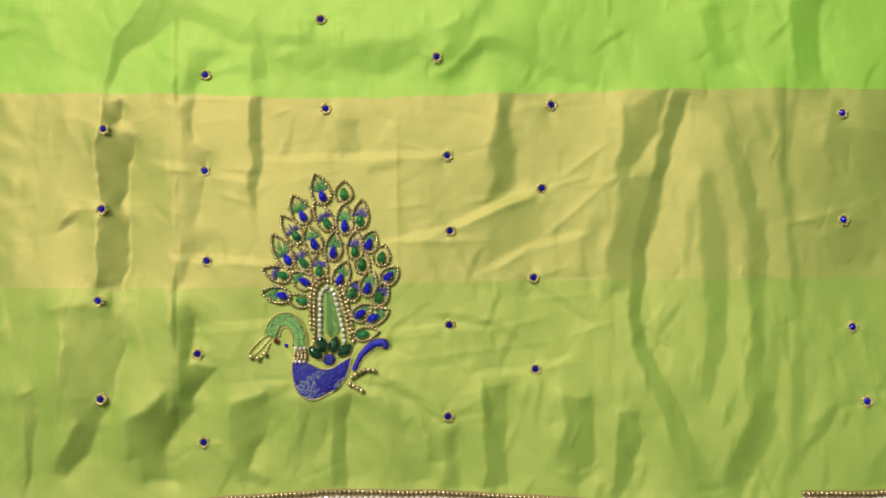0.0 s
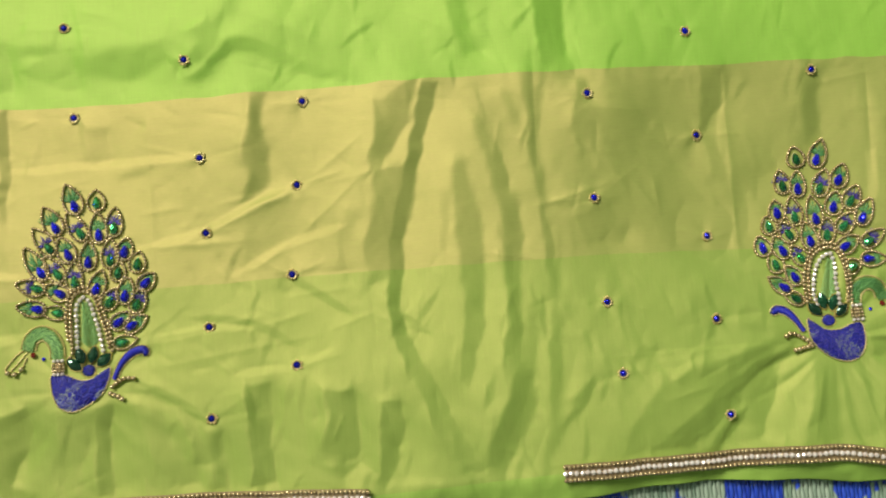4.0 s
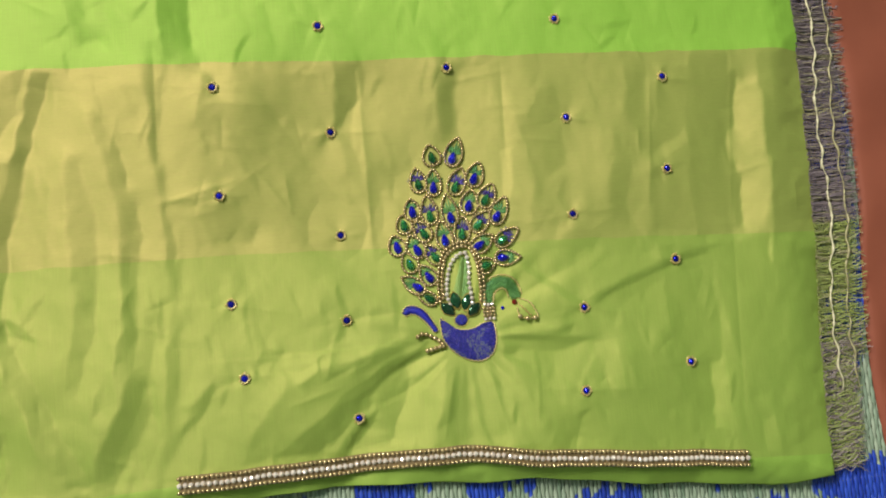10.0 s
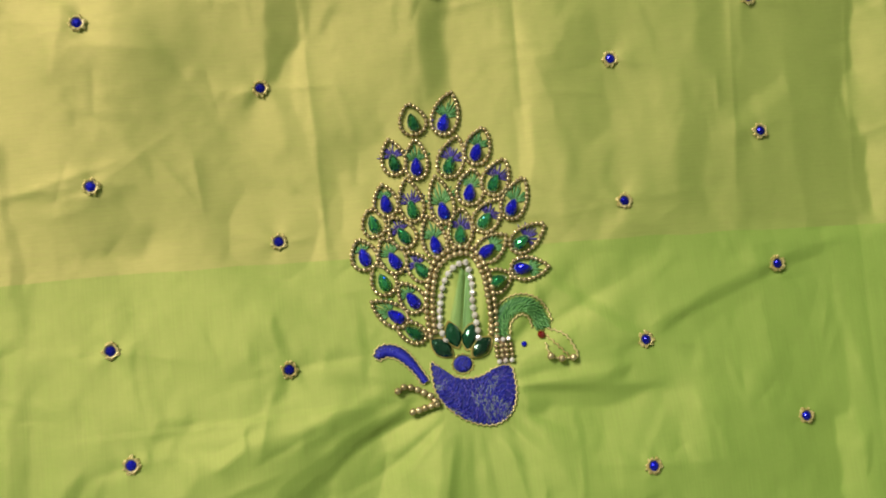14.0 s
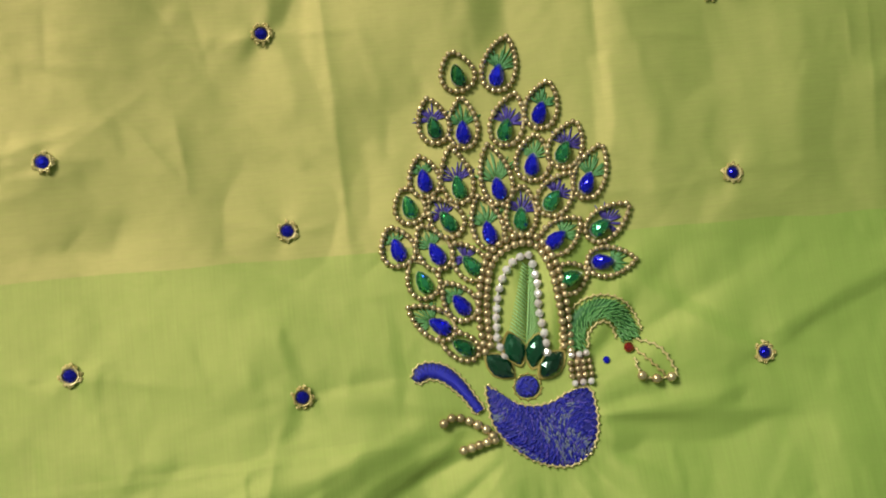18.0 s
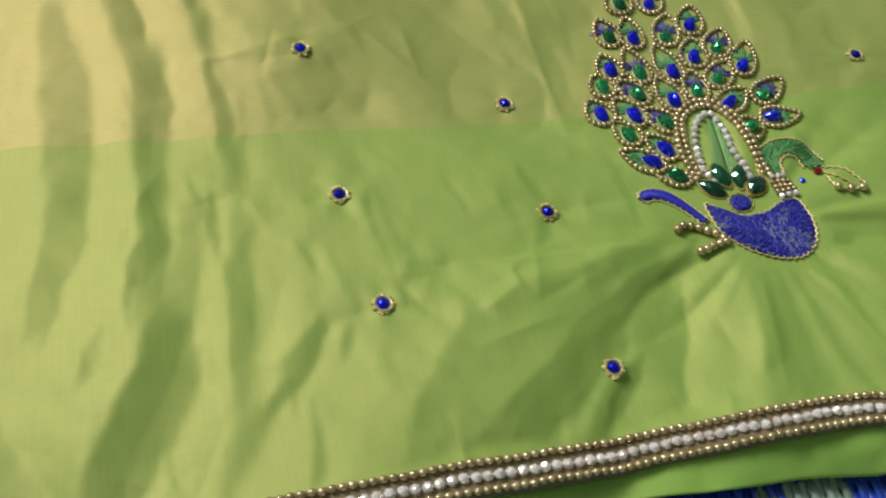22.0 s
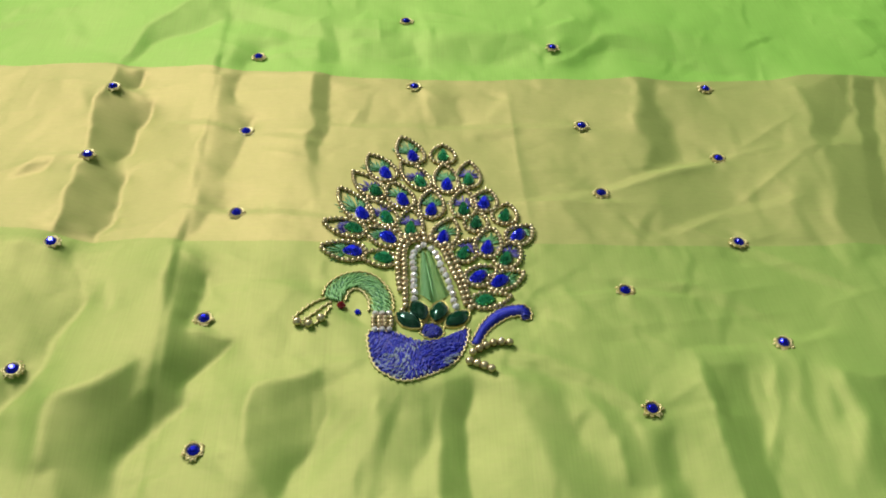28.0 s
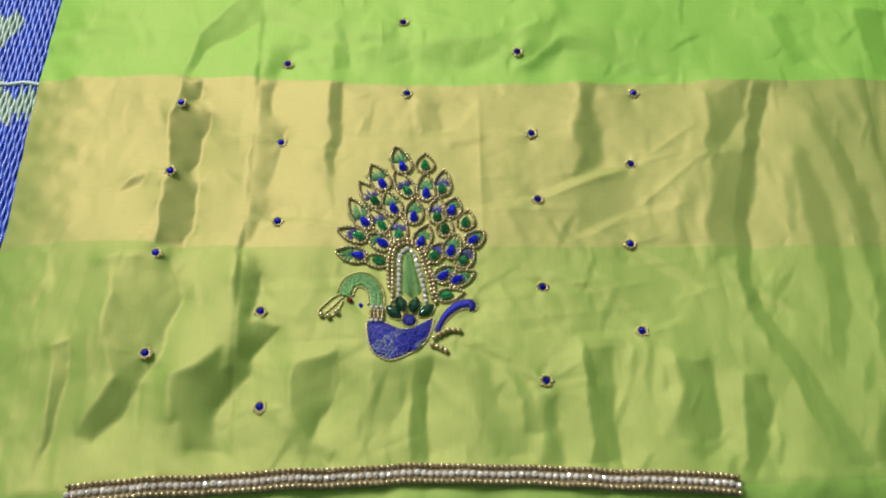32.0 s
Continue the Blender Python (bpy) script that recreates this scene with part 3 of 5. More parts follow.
def add_fold(z, wide, slope, line):
    """A facet of the cloth that tips away from the lamp, with soft returns on both sides."""
    wide = max(wide, 4.6)
    reach, back = wide * 2.6 + 18, max(2.1 * wide, 9.0)
    xs, ys = [p[0] for p in line], [p[1] for p in line]
    i0, i1 = np.clip([int((min(xs) - reach - X0) / STEP), int((max(xs) + reach - X0) / STEP)], 0, GX.shape[1])
    j0, j1 = np.clip([int((min(ys) - reach - Y0) / STEP), int((max(ys) + reach - Y0) / STEP)], 0, GX.shape[0])
    x, y = GX[j0:j1, i0:i1], GY[j0:j1, i0:i1]
    if x.size == 0:
        return
    best, side, along, over = np.full(x.shape, 1e9), np.zeros(x.shape), np.zeros(x.shape), np.zeros(x.shape)
    ax, ay = line[-1][0] - line[0][0], line[-1][1] - line[0][1]
    sign = 1.0 if (ay * 0.8 + ax * 0.6) > 0 else -1.0
    total = sum(math.dist(a, b) for a, b in zip(line, line[1:]))
    gone = 0.0
    ways = [((b[0] - a[0]) / max(math.dist(a, b), 1e-6), (b[1] - a[1]) / max(math.dist(a, b), 1e-6)) for a, b in zip(line, line[1:])]
    for k, (a, b) in enumerate(zip(line, line[1:])):
        long = max(math.dist(a, b), 1e-6)
        tx, ty = ways[k]
        s = (x - a[0]) * tx + (y - a[1]) * ty
        c = np.clip(s, 0, long)
        before, after = ways[max(k - 1, 0)], ways[min(k + 1, len(ways) - 1)]
        ux = np.where(s < 0, tx + before[0], np.where(s > long, tx + after[0], tx))
        uy = np.where(s < 0, ty + before[1], np.where(s > long, ty + after[1], ty))
        size = np.hypot(ux, uy) + 1e-9
        d = np.hypot(x - a[0] - c * tx, y - a[1] - c * ty)
        near = d < best
        best = np.where(near, d, best)
        side = np.where(near, ((x - a[0] - c * tx) * uy - (y - a[1] - c * ty) * ux) / size * sign, side)
        along = np.where(near, gone + c, along)
        over = np.where(near, np.abs(s - c), over)
        gone += long
    u = along / total
    d = np.where((u <= 0) | (u >= 1), side, np.sign(side) * best)
    wander = value_noise(x / 17, y / 17, 5) * 0.10 * wide
    d = d + wander
    half = wide / 2 * np.clip(0.55 + np.minimum(u, 1 - u) * 5 + 0.25 * value_noise(x / 9, y / 9, 6), 0.2, 1)
    fade = np.clip((reach - best) / (0.5 * reach), 0, 1)
    body = np.clip(d, -half, half) / wide
    z[j0:j1, i0:i1] -= slope * wide * body * np.exp(-np.maximum(np.abs(d) - half, 0) / back) * np.exp(-((over / (0.35 * wide + 3)) ** 2)) * fade * fade * (3 - 2 * fade)


def add_crease(z, tall, wide, a, b):
    """A sharp pinched ridge (or, with tall below 0, a valley) between two places."""
    reach = wide * 5
    i0, i1 = np.clip([int((min(a[0], b[0]) - reach - X0) / STEP), int((max(a[0], b[0]) + reach - X0) / STEP)], 0, GX.shape[1])
    j0, j1 = np.clip([int((min(a[1], b[1]) - reach - Y0) / STEP), int((max(a[1], b[1]) + reach - Y0) / STEP)], 0, GX.shape[0])
    x, y = GX[j0:j1, i0:i1], GY[j0:j1, i0:i1]
    long = max(math.dist(a, b), 1e-6)
    tx, ty = (b[0] - a[0]) / long, (b[1] - a[1]) / long
    s = np.clip((x - a[0]) * tx + (y - a[1]) * ty, 0, long)
    d = np.hypot(x - a[0] - s * tx, y - a[1] - s * ty)
    u = s / long
    z[j0:j1, i0:i1] += tall * (0.15 + 3.4 * u * (1 - u)) * np.exp(-d / wide)


def radial(z, cx, cy, r0, amp, seed):
    """Puckers that run out from a stitched patch."""
    r, th = np.hypot(GX - cx, GY - cy), np.arctan2(GY - cy, GX - cx)
    ray = 1.3 * np.abs(value_noise(th * 3.0 + 20, r / 90 + seed, seed)) + 0.45 * value_noise(th * 7.0 + 40, r / 60 + seed, seed + 1) - 0.4
    z += amp * ray * np.clip((r - r0 * 0.6) / r0, 0, 1) * np.exp(-np.maximum(r - r0, 0) / 34)


def add_facet(tip, steep, corners, soft, wander):
    """Mark one tipped facet, with worn, wandering borders."""
    xs, ys = [p[0] for p in corners], [p[1] for p in corners]
    i0, i1 = np.clip([int((min(xs) - 8 - X0) / STEP), int((max(xs) + 8 - X0) / STEP)], 0, GX.shape[1])
    j0, j1 = np.clip([int((min(ys) - 8 - Y0) / STEP), int((max(ys) + 8 - Y0) / STEP)], 0, GX.shape[0])
    if i1 <= i0 or j1 <= j0:
        return
    x, y = GX[j0:j1, i0:i1] + wander * WANDER_X[j0:j1, i0:i1], GY[j0:j1, i0:i1] + wander * WANDER_Y[j0:j1, i0:i1]
    far, hit = np.full(x.shape, 1e9), np.zeros(x.shape, bool)
    for (ax, ay), (bx, by) in zip(corners, corners[1:] + corners[:1]):
        dx, dy = bx - ax, by - ay
        u = np.clip(((x - ax) * dx + (y - ay) * dy) / (dx * dx + dy * dy + 1e-9), 0, 1)
        far = np.minimum(far, np.hypot(x - ax - u * dx, y - ay - u * dy))
        if ay != by:
            hit ^= ((ay > y) != (by > y)) & (x < dx * (y - ay) / (by - ay) + ax)
    u = np.clip(np.where(hit, far, -far) / soft * 0.5 + 0.5, 0, 1)
    mark = steep * u * u * (3 - 2 * u)
    old = tip[j0:j1, i0:i1]
    tip[j0:j1, i0:i1] = np.where(np.abs(mark) > np.abs(old), mark, old)


def relief(tip, way, across, long):
    """The height of a sheet that falls along a direction as steeply as asked, and levels out again over a long way."""
    pad = 120
    wide = np.pad(tip, pad, mode="edge")
    wide = wide - wide.mean()
    ky, kx = np.meshgrid(np.fft.fftfreq(wide.shape[0], STEP) * 2 * math.pi, np.fft.fftfreq(wide.shape[1], STEP) * 2 * math.pi, indexing="ij")
    k_along, k_across = kx * way[0] + ky * way[1], kx * way[1] - ky * way[0]
    z = np.fft.ifft2(np.fft.fft2(-wide) * (-1j * k_along) / (k_along**2 + across * k_across**2 + (1.0 / long) ** 2)).real
    return z[pad:-pad, pad:-pad]


WANDER_X = 2.2 * value_noise(GX / 29, GY / 23, 35) + 1.5 * value_noise(GX / 13, GY / 8, 31) + 0.7 * value_noise(GX / 5, GY / 3.5, 33)
WANDER_Y = 2.2 * value_noise(GX / 23, GY / 29, 36) + 1.5 * value_noise(GX / 9, GY / 13, 32) + 0.6 * value_noise(GX / 4, GY / 6, 34)
TIP = np.zeros(GX.shape)
for n, (steep, corners) in enumerate(FACETS):
    add_facet(TIP, steep, corners, (0.9, 1.6, 2.4)[n * 7 % 3] * (1.6 if corners[0][1] > 125 else 1.0), 1.0)
# slivers and dents, upright for the most part, thickest in the lower band
crumple = random.Random(11)
for n in range(560):
    cx, cy = crumple.uniform(-245, 560), crumple.choice((crumple.uniform(-105, 20), crumple.uniform(-105, 20), crumple.uniform(20, 125), crumple.uniform(125, 230)))
    a, long = crumple.gauss(math.pi / 2, 0.35 if cy < 125 else 0.9), crumple.uniform(8, 30)
    wide, bend = crumple.uniform(1.5, 4.5), crumple.uniform(-2, 2)
    dx, dy = math.cos(a), math.sin(a)
    spots = ((-long / 2, 0), (-long * 0.1, wide * 0.5 + bend), (long * 0.35, wide * 0.35 + bend), (long / 2, 0), (long * 0.2, bend - wide * 0.4), (-long * 0.25, bend - wide * 0.5))
    add_facet(TIP, crumple.choice((1, 1, -0.6)) * crumple.uniform(0.18, 0.68) * (0.55 if 20 < cy < 125 else 1.0), [(cx + dx * u - dy * v, cy + dy * u + dx * v) for u, v in spots], 1.2, 0.7)
# the stiff embroidery holds the cloth flatter under it
for mx, my in ((-47, 24), (345, 24)):
    TIP *= 1 - 0.55 * np.exp(-((GX - mx) / 34) ** 2 - ((GY - my) / 50) ** 2)
FORM = relief(TIP, (0.70, -0.71), 0.45, 40.0) * 0.51
for wide, slope, line in FOLDS:
    for _ in range(2):
        inner = [((3 * a[0] + b[0]) / 4, (3 * a[1] + b[1]) / 4) for a, b in zip(line, line[1:])], [((a[0] + 3 * b[0]) / 4, (a[1] + 3 * b[1]) / 4) for a, b in zip(line, line[1:])]
        line = [line[0]] + [p for pair in zip(*inner) for p in pair] + [line[-1]]
    add_fold(FORM, wide, slope * 1.65, line)
for tall, wide, a, b in CREASES:
    add_crease(FORM, tall, wide, a, b)
CRUMPLE = np.zeros(GX.shape)
for n in range(260):
    cx, cy = crumple.uniform(-245, 560), crumple.choice((crumple.uniform(-100, 40), crumple.uniform(-100, 250), crumple.uniform(125, 200)))
    a, long = crumple.choice((crumple.gauss(math.pi / 2, 0.4), crumple.uniform(0, math.pi))), crumple.uniform(7, 26)
    dx, dy = math.cos(a) * long / 2, math.sin(a) * long / 2
    add_crease(CRUMPLE, crumple.choice((1, -1)) * crumple.uniform(0.1, 0.4), crumple.uniform(1.0, 2.4), (cx - dx, cy - dy), (cx + dx, cy + dy))
for n in range(60):
    cx, cy, long, tip = crumple.uniform(-245, 560), crumple.uniform(10, 124), crumple.uniform(12, 42), crumple.uniform(-4, 4)
    add_crease(CRUMPLE, crumple.choice((1, 1, -1)) * crumple.uniform(0.1, 0.32), crumple.uniform(1.2, 2.6), (cx - long / 2, cy - tip), (cx + long / 2, cy + tip))
FORM += CRUMPLE
FORM += 0.15 * value_noise(GX / 15 + 0.4 * value_noise(GX / 40, GY / 40, 3), GY / 60, 7)
FORM += 0.11 * value_noise(GX / 7, GY / 11, 8) + 0.05 * value_noise(GX / 4, GY / 3.5, 18) + 0.4 * value_noise(GX / 30, GY / 34, 9)
# broken facets with sharp ridges, deepest where the cloth was crushed most
warp_x, warp_y = GX + 7 * value_noise(GX / 26, GY / 26, 14), GY + 7 * value_noise(GX / 26, GY / 26, 15)
crush = np.interp(GY, (10, 30, 112, 130), (0.4, 0.03, 0.03, 0.35))
FORM += crush * (np.abs(value_noise(warp_x / 19, warp_y / 30, 16)) + 0.45 * np.abs(value_noise((warp_x + warp_y) / 14, (warp_x - warp_y) / 23, 17)) - 0.5)
radial(FORM, -50, -27, 22, 1.3, 21)
radial(FORM, 349, -28, 22, 2.4, 22)
LIE = FORM + sum(h * np.exp(-((GX - x) ** 2 + (GY - y) ** 2) / (2 * r**2)) for x, y, h, r in SWELLS)
LIE = np.maximum(LIE, MAT_Z + 2.8)


def pinch(x, y):
    """The small gather of cloth that a sewn stone pulls up."""
    r, th = np.hypot(GX - x, GY - y), np.arctan2(GY - y, GX - x)
    global LIE
    rng = random.Random(int(x * 3 + y))
    for side in (-1, 1):
        for _ in range(2):
            a, far = rng.gauss(0.05, 0.25), rng.uniform(9, 34)
            add_crease(LIE, rng.choice((1, 1, -0.8)) * rng.uniform(0.1, 0.36), rng.uniform(1.2, 2.4), (x + side * 1.5, y), (x + side * far * math.cos(a), y + far * math.sin(a)))
    LIE = LIE + 0.55 * np.cos(3 * th + x) * (r / 5) * np.exp(-r / 4.5) + 0.3 * np.cos(2 * th) * (r / 9) * np.exp(-r / 9.0)


def lie(x, y):
    """The cloth's height at a place, both in millimetres."""
    i, j = np.clip((np.asarray(x) - X0) / STEP, 0, GX.shape[1] - 1.001), np.clip((np.asarray(y) - Y0) / STEP, 0, GX.shape[0] - 1.001)
    a, b = i.astype(int), j.astype(int)
    fx, fy = i - a, j - b
    return (LIE[b, a] * (1 - fx) + LIE[b, a + 1] * fx) * (1 - fy) + (LIE[b + 1, a] * (1 - fx) + LIE[b + 1, a + 1] * fx) * fy


# ---- building helpers ----
K = 0.001


def mesh_of(name, verts, faces, mat, smooth=False):
    me = bpy.data.meshes.new(name)
    me.from_pydata([(x * K, y * K, z * K) for x, y, z in verts], [], faces)
    me.materials.append(mat)
    if smooth:
        me.shade_smooth()
    return me


def part(name, me, parent, label="", at=None, turn=0.0, size=(1, 1, 1), tip=(0.0, 0.0)):
    ob = new(name, me)
    ob.parent = parent
    if at is not None:
        ob.matrix_basis = Matrix.LocRotScale(Vector(at) * K, Euler((tip[0], tip[1], turn)), size)
    return tagged(ob, label=label) if label else ob


def joined(pieces):
    verts, faces = [], []
    for v, f in pieces:
        faces.extend(tuple(i + len(verts) for i in q) for q in f)
        verts.extend(v)
    return verts, faces


def tube(line, r, sides=5, flat=1.0, taper=False):
    """A cord of radius r (one number, or one for each point) along points in space."""
    n = len(line)
    rs = r if isinstance(r, (list, tuple)) else [r] * n
    if taper:
        rs = [q * (0.25 + 0.75 * math.sin(math.pi * (0.12 + 0.76 * i / max(n - 1, 1)))) for i, q in enumerate(rs)]
    verts, faces = [], []
    for i, p in enumerate(line):
        a, b = line[max(i - 1, 0)], line[min(i + 1, n - 1)]
        tx, ty = b[0] - a[0], b[1] - a[1]
        long = math.hypot(tx, ty) or 1
        nx, ny = -ty / long, tx / long
        for k in range(sides):
            c, s = math.cos(2 * math.pi * k / sides), math.sin(2 * math.pi * k / sides)
            verts.append((p[0] + nx * c * rs[i], p[1] + ny * c * rs[i], p[2] + s * rs[i] * flat))
    for i in range(n - 1):
        for k in range(sides):
            l = (k + 1) % sides
            faces.append((i * sides + k, i * sides + l, (i + 1) * sides + l, (i + 1) * sides + k))
    faces += [tuple(range(sides))[::-1], tuple(range((n - 1) * sides, n * sides))]
    return verts, faces


def glide(points, gap, closed=False):
    """Points at even gaps along a smooth curve through the given ones."""
    p = [Vector(q) for q in points]
    n, fine = len(p), []
    for i in range(n if closed else n - 1):
        if closed:
            a, b, c, d = p[i - 1], p[i], p[(i + 1) % n], p[(i + 2) % n]
        else:
            a, b, c, d = p[max(i - 1, 0)], p[i], p[i + 1], p[min(i + 2, n - 1)]
        for k in range(12):
            t = k / 12
            fine.append(0.5 * (2 * b + (c - a) * t + (2 * a - 5 * b + 4 * c - d) * t * t + (3 * b - a - 3 * c + d) * t**3))
    fine.append(p[0] if closed else p[-1])
    far = np.r_[0, np.cumsum([(b - a).length for a, b in zip(fine, fine[1:])])]
    count = max(2, round(far[-1] / gap))
    at = np.linspace(0, far[-1], count + 1)
    if closed:
        at = at[:-1]
    xs, ys = np.interp(at, far, [q[0] for q in fine]), np.interp(at, far, [q[1] for q in fine])
    return list(zip(xs.tolist(), ys.tolist()))


def ball(name, mat, segs=8, rings=5, squash=0.85):
    """A small bead with a sunk thread hole at each end."""
    verts, faces = [], []
    for j in range(rings + 1):
        a = math.pi * (0.10 + 0.80 * j / rings)
        for i in range(segs):
            b = 2 * math.pi * i / segs
            verts.append((math.cos(a) * 0.5, math.sin(a) * math.cos(b) * 0.5, math.sin(a) * math.sin(b) * 0.5 * squash / 0.85))
    for j in range(rings):
        for i in range(segs):
            k = (i + 1) % segs
            faces.append((j * segs + i, (j + 1) * segs + i, (j + 1) * segs + k, j * segs + k))
    n = len(verts)
    verts += [(0.36, 0, 0), (-0.36, 0, 0)]
    faces += [(i, (i + 1) % segs, n) for i in range(segs)] + [(rings * segs + (i + 1) % segs, rings * segs + i, n + 1) for i in range(segs)]
    return mesh_of(name, verts, faces, mat, True)


def cut_stone(name, mat, outline, tall):
    """A faceted stone on an outline of unit size: girdle, two rows of facets and a table."""
    n = len(outline)
    verts, faces = [], []
    for scale, z, twist in ((0.94, 0.0, 0), (1.0, 0.28 * tall, 0), (0.74, 0.72 * tall, 0.5), (0.40, tall, 0)):
        for i in range(n):
            a, b = outline[i], outline[(i + 1) % n]
            verts.append(((a[0] + (b[0] - a[0]) * twist) * scale, (a[1] + (b[1] - a[1]) * twist) * scale, z))
    for i in range(n):
        j, h = (i + 1) % n, (i - 1) % n
        faces.append((i, j, n + j, n + i))
        faces += [(n + i, n + j, 2 * n + i), (n + i, 2 * n + i, 2 * n + h)]
        faces += [(2 * n + h, 2 * n + i, 3 * n + i), (2 * n + i, 3 * n + j, 3 * n + i)]
    faces.append(tuple(range(3 * n, 4 * n)))
    return mesh_of(name, verts, faces, mat)


def rim_of(name, mat, outline, tall, wide=1.0):
    """A metal setting: a raised rim just outside a stone's outline, on a back plate."""
    n = len(outline)
    verts, faces = [], []
    for scale, z in ((1.16, 0), (1.10, tall), (0.98, tall * 0.9), (0.92, 0.1)):
        verts += [(x * (1 + (scale - 1) * wide), y * (1 + (scale - 1) * wide), z) for x, y in outline]
    for r in range(3):
        for i in range(n):
            j = (i + 1) % n
            faces.append((r * n + i, r * n + j, (r + 1) * n + j, (r + 1) * n + i))
    faces.append(tuple(range(3 * n, 4 * n)))
    return mesh_of(name, verts, faces, mat)


def round_line(n, r=1.0):
    return [(r * math.cos(2 * math.pi * i / n), r * math.sin(2 * math.pi * i / n)) for i in range(n)]


# a drop with its point along +x, and a pointed leaf; both about 1 long
DROP = [(0.52 * math.cos(a) - 0.02 + 0.05 * max(math.cos(a), 0) ** 6, 0.37 * math.sin(a) * (1 - 0.22 * math.cos(a))) for a in [2 * math.pi * i / 10 for i in range(10)]]
LEAF = [(0.5 * math.cos(a), 0.30 * math.sin(a) * (1 - 0.50 * math.cos(a) ** 2)) for a in [2 * math.pi * i / 12 for i in range(12)]]
BEAD = ball("bead", GOLD)
GEMS = {"blue": cut_stone("blue_drop", BLUE_GEM, [(6.2 * x, 5.7 * y) for x, y in DROP], 2.7), "green": cut_stone("green_drop", GREEN_GEM, [(6.2 * x, 5.6 * y) for x, y in DROP], 2.7)}
GEM_RIM = rim_of("drop_setting", SILVER, [(6.2 * x, 5.7 * y) for x, y in DROP], 0.7, 0.45)
LEAF_GEM = cut_stone("leaf_stone", DARK_GEM, [(9.4 * x, 10.0 * y) for x, y in LEAF], 2.0)
LEAF_RIM = rim_of("leaf_setting", CORD, [(9.4 * x, 10.0 * y) for x, y in LEAF], 0.6)
STONE = cut_stone("round_stone", CRYSTAL, round_line(7, 1.3), 1.5)
STRIP_STONE = cut_stone("strip_stone", CRYSTAL, round_line(7, 1.5), 1.7)
STUD_GEM = cut_stone("stud_stone", STUD_GLASS, round_line(10, 1.75), 1.3)
STUD_RIM = rim_of("stud_setting", PALE_GOLD, round_line(10, 2.15), 0.9)
EYE_GEM = cut_stone("eye_stone", RED_GEM, round_line(10, 1.45), 1.4)
TINY_GEM = cut_stone("tiny_stone", BLUE_GEM, round_line(8, 1.05), 0.8)

# ---- room, floor, mat ----


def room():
    # walls and ceiling are added out of view, to close the room and bounce light
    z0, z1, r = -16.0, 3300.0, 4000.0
    slabs = (("floor", CEMENT, (-r, -r, z0 - 100), (r, r, z0), "bare grey cement floor under the mat"), ("ceiling", BOUNCE_GREEN, (-r, -r, z1), (r, r, z1 + 100), "unseen ceiling, tinted sea green to colour the bounced light"),
             ("wall_north", BOUNCE_GREEN, (-r, r, z0), (r, r + 100, z1), "unseen room wall, tinted sea green to colour the bounced light"), ("wall_south", BOUNCE_GREEN, (-r, -r - 100, z0), (r, -r, z1), "unseen room wall, tinted sea green to colour the bounced light"),
             ("wall_east", BOUNCE_GREEN, (r, -r, z0), (r + 100, r, z1), "unseen room wall, tinted sea green to colour the bounced light"), ("wall_west", BOUNCE_GREEN, (-r - 100, -r, z0), (-r, r, z1), "unseen room wall, tinted sea green to colour the bounced light"))
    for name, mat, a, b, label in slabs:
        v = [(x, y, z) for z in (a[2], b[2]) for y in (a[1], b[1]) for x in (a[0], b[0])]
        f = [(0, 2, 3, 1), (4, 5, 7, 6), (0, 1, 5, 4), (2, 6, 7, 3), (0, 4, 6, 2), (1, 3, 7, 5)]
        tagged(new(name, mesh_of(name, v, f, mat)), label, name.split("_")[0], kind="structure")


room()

# ---- the cloth ----
def left_edge(y):
    return np.interp(y, (-120, 36, 106, 125, 183, 270), (-247, -245, -249, -249, -250, -252))


def right_edge(y):
    return np.interp(y, (-125, -112, -46, 14, 110, 270), (549, 550, 553.5, 559, 563, 567))


def strip_line(x):
    return np.interp(x, (-250, -185, -114, -41, 22, 94, 197, 273, 308, 344, 386, 495, 560), (-100, -99, -92.4, -87.8, -88.7, -91.8, -87.7, -87.2, -87.3, -88.1, -94.5, -106.3, -111))


def bottom_edge(x):
    return np.interp(x, (-250, -150, 0, 200, 240, 272, 348, 381, 424, 470, 511, 552, 570), (-114, -108, -100.5, -102, -99, -97.2, -103.4, -105, -112, -118, -123.4, -122.8, -122)) + 0.7 * np.sin(x / 9.0) * np.sin(x / 31.0)


def low_line(x):
    return np.interp(x, (-220, -125, 0, 100, 245, 400, 555), (20.4, 20.2, 23.6, 25.0, 25.6, 21.0, 14.8)) + 0.4 * np.sin(x / 8.0 + 2 * np.sin(x / 23)) * np.sin(x / 31)


def top_line(x):
    return np.interp(x, (-240, -130, -50, 30, 120, 220, 445, 555), (126, 125, 123, 125, 127, 127, 123.5, 122.5)) + 0.55 * np.sin(x / 6.5 + 2 * np.sin(x / 19)) * np.sin(x / 27)


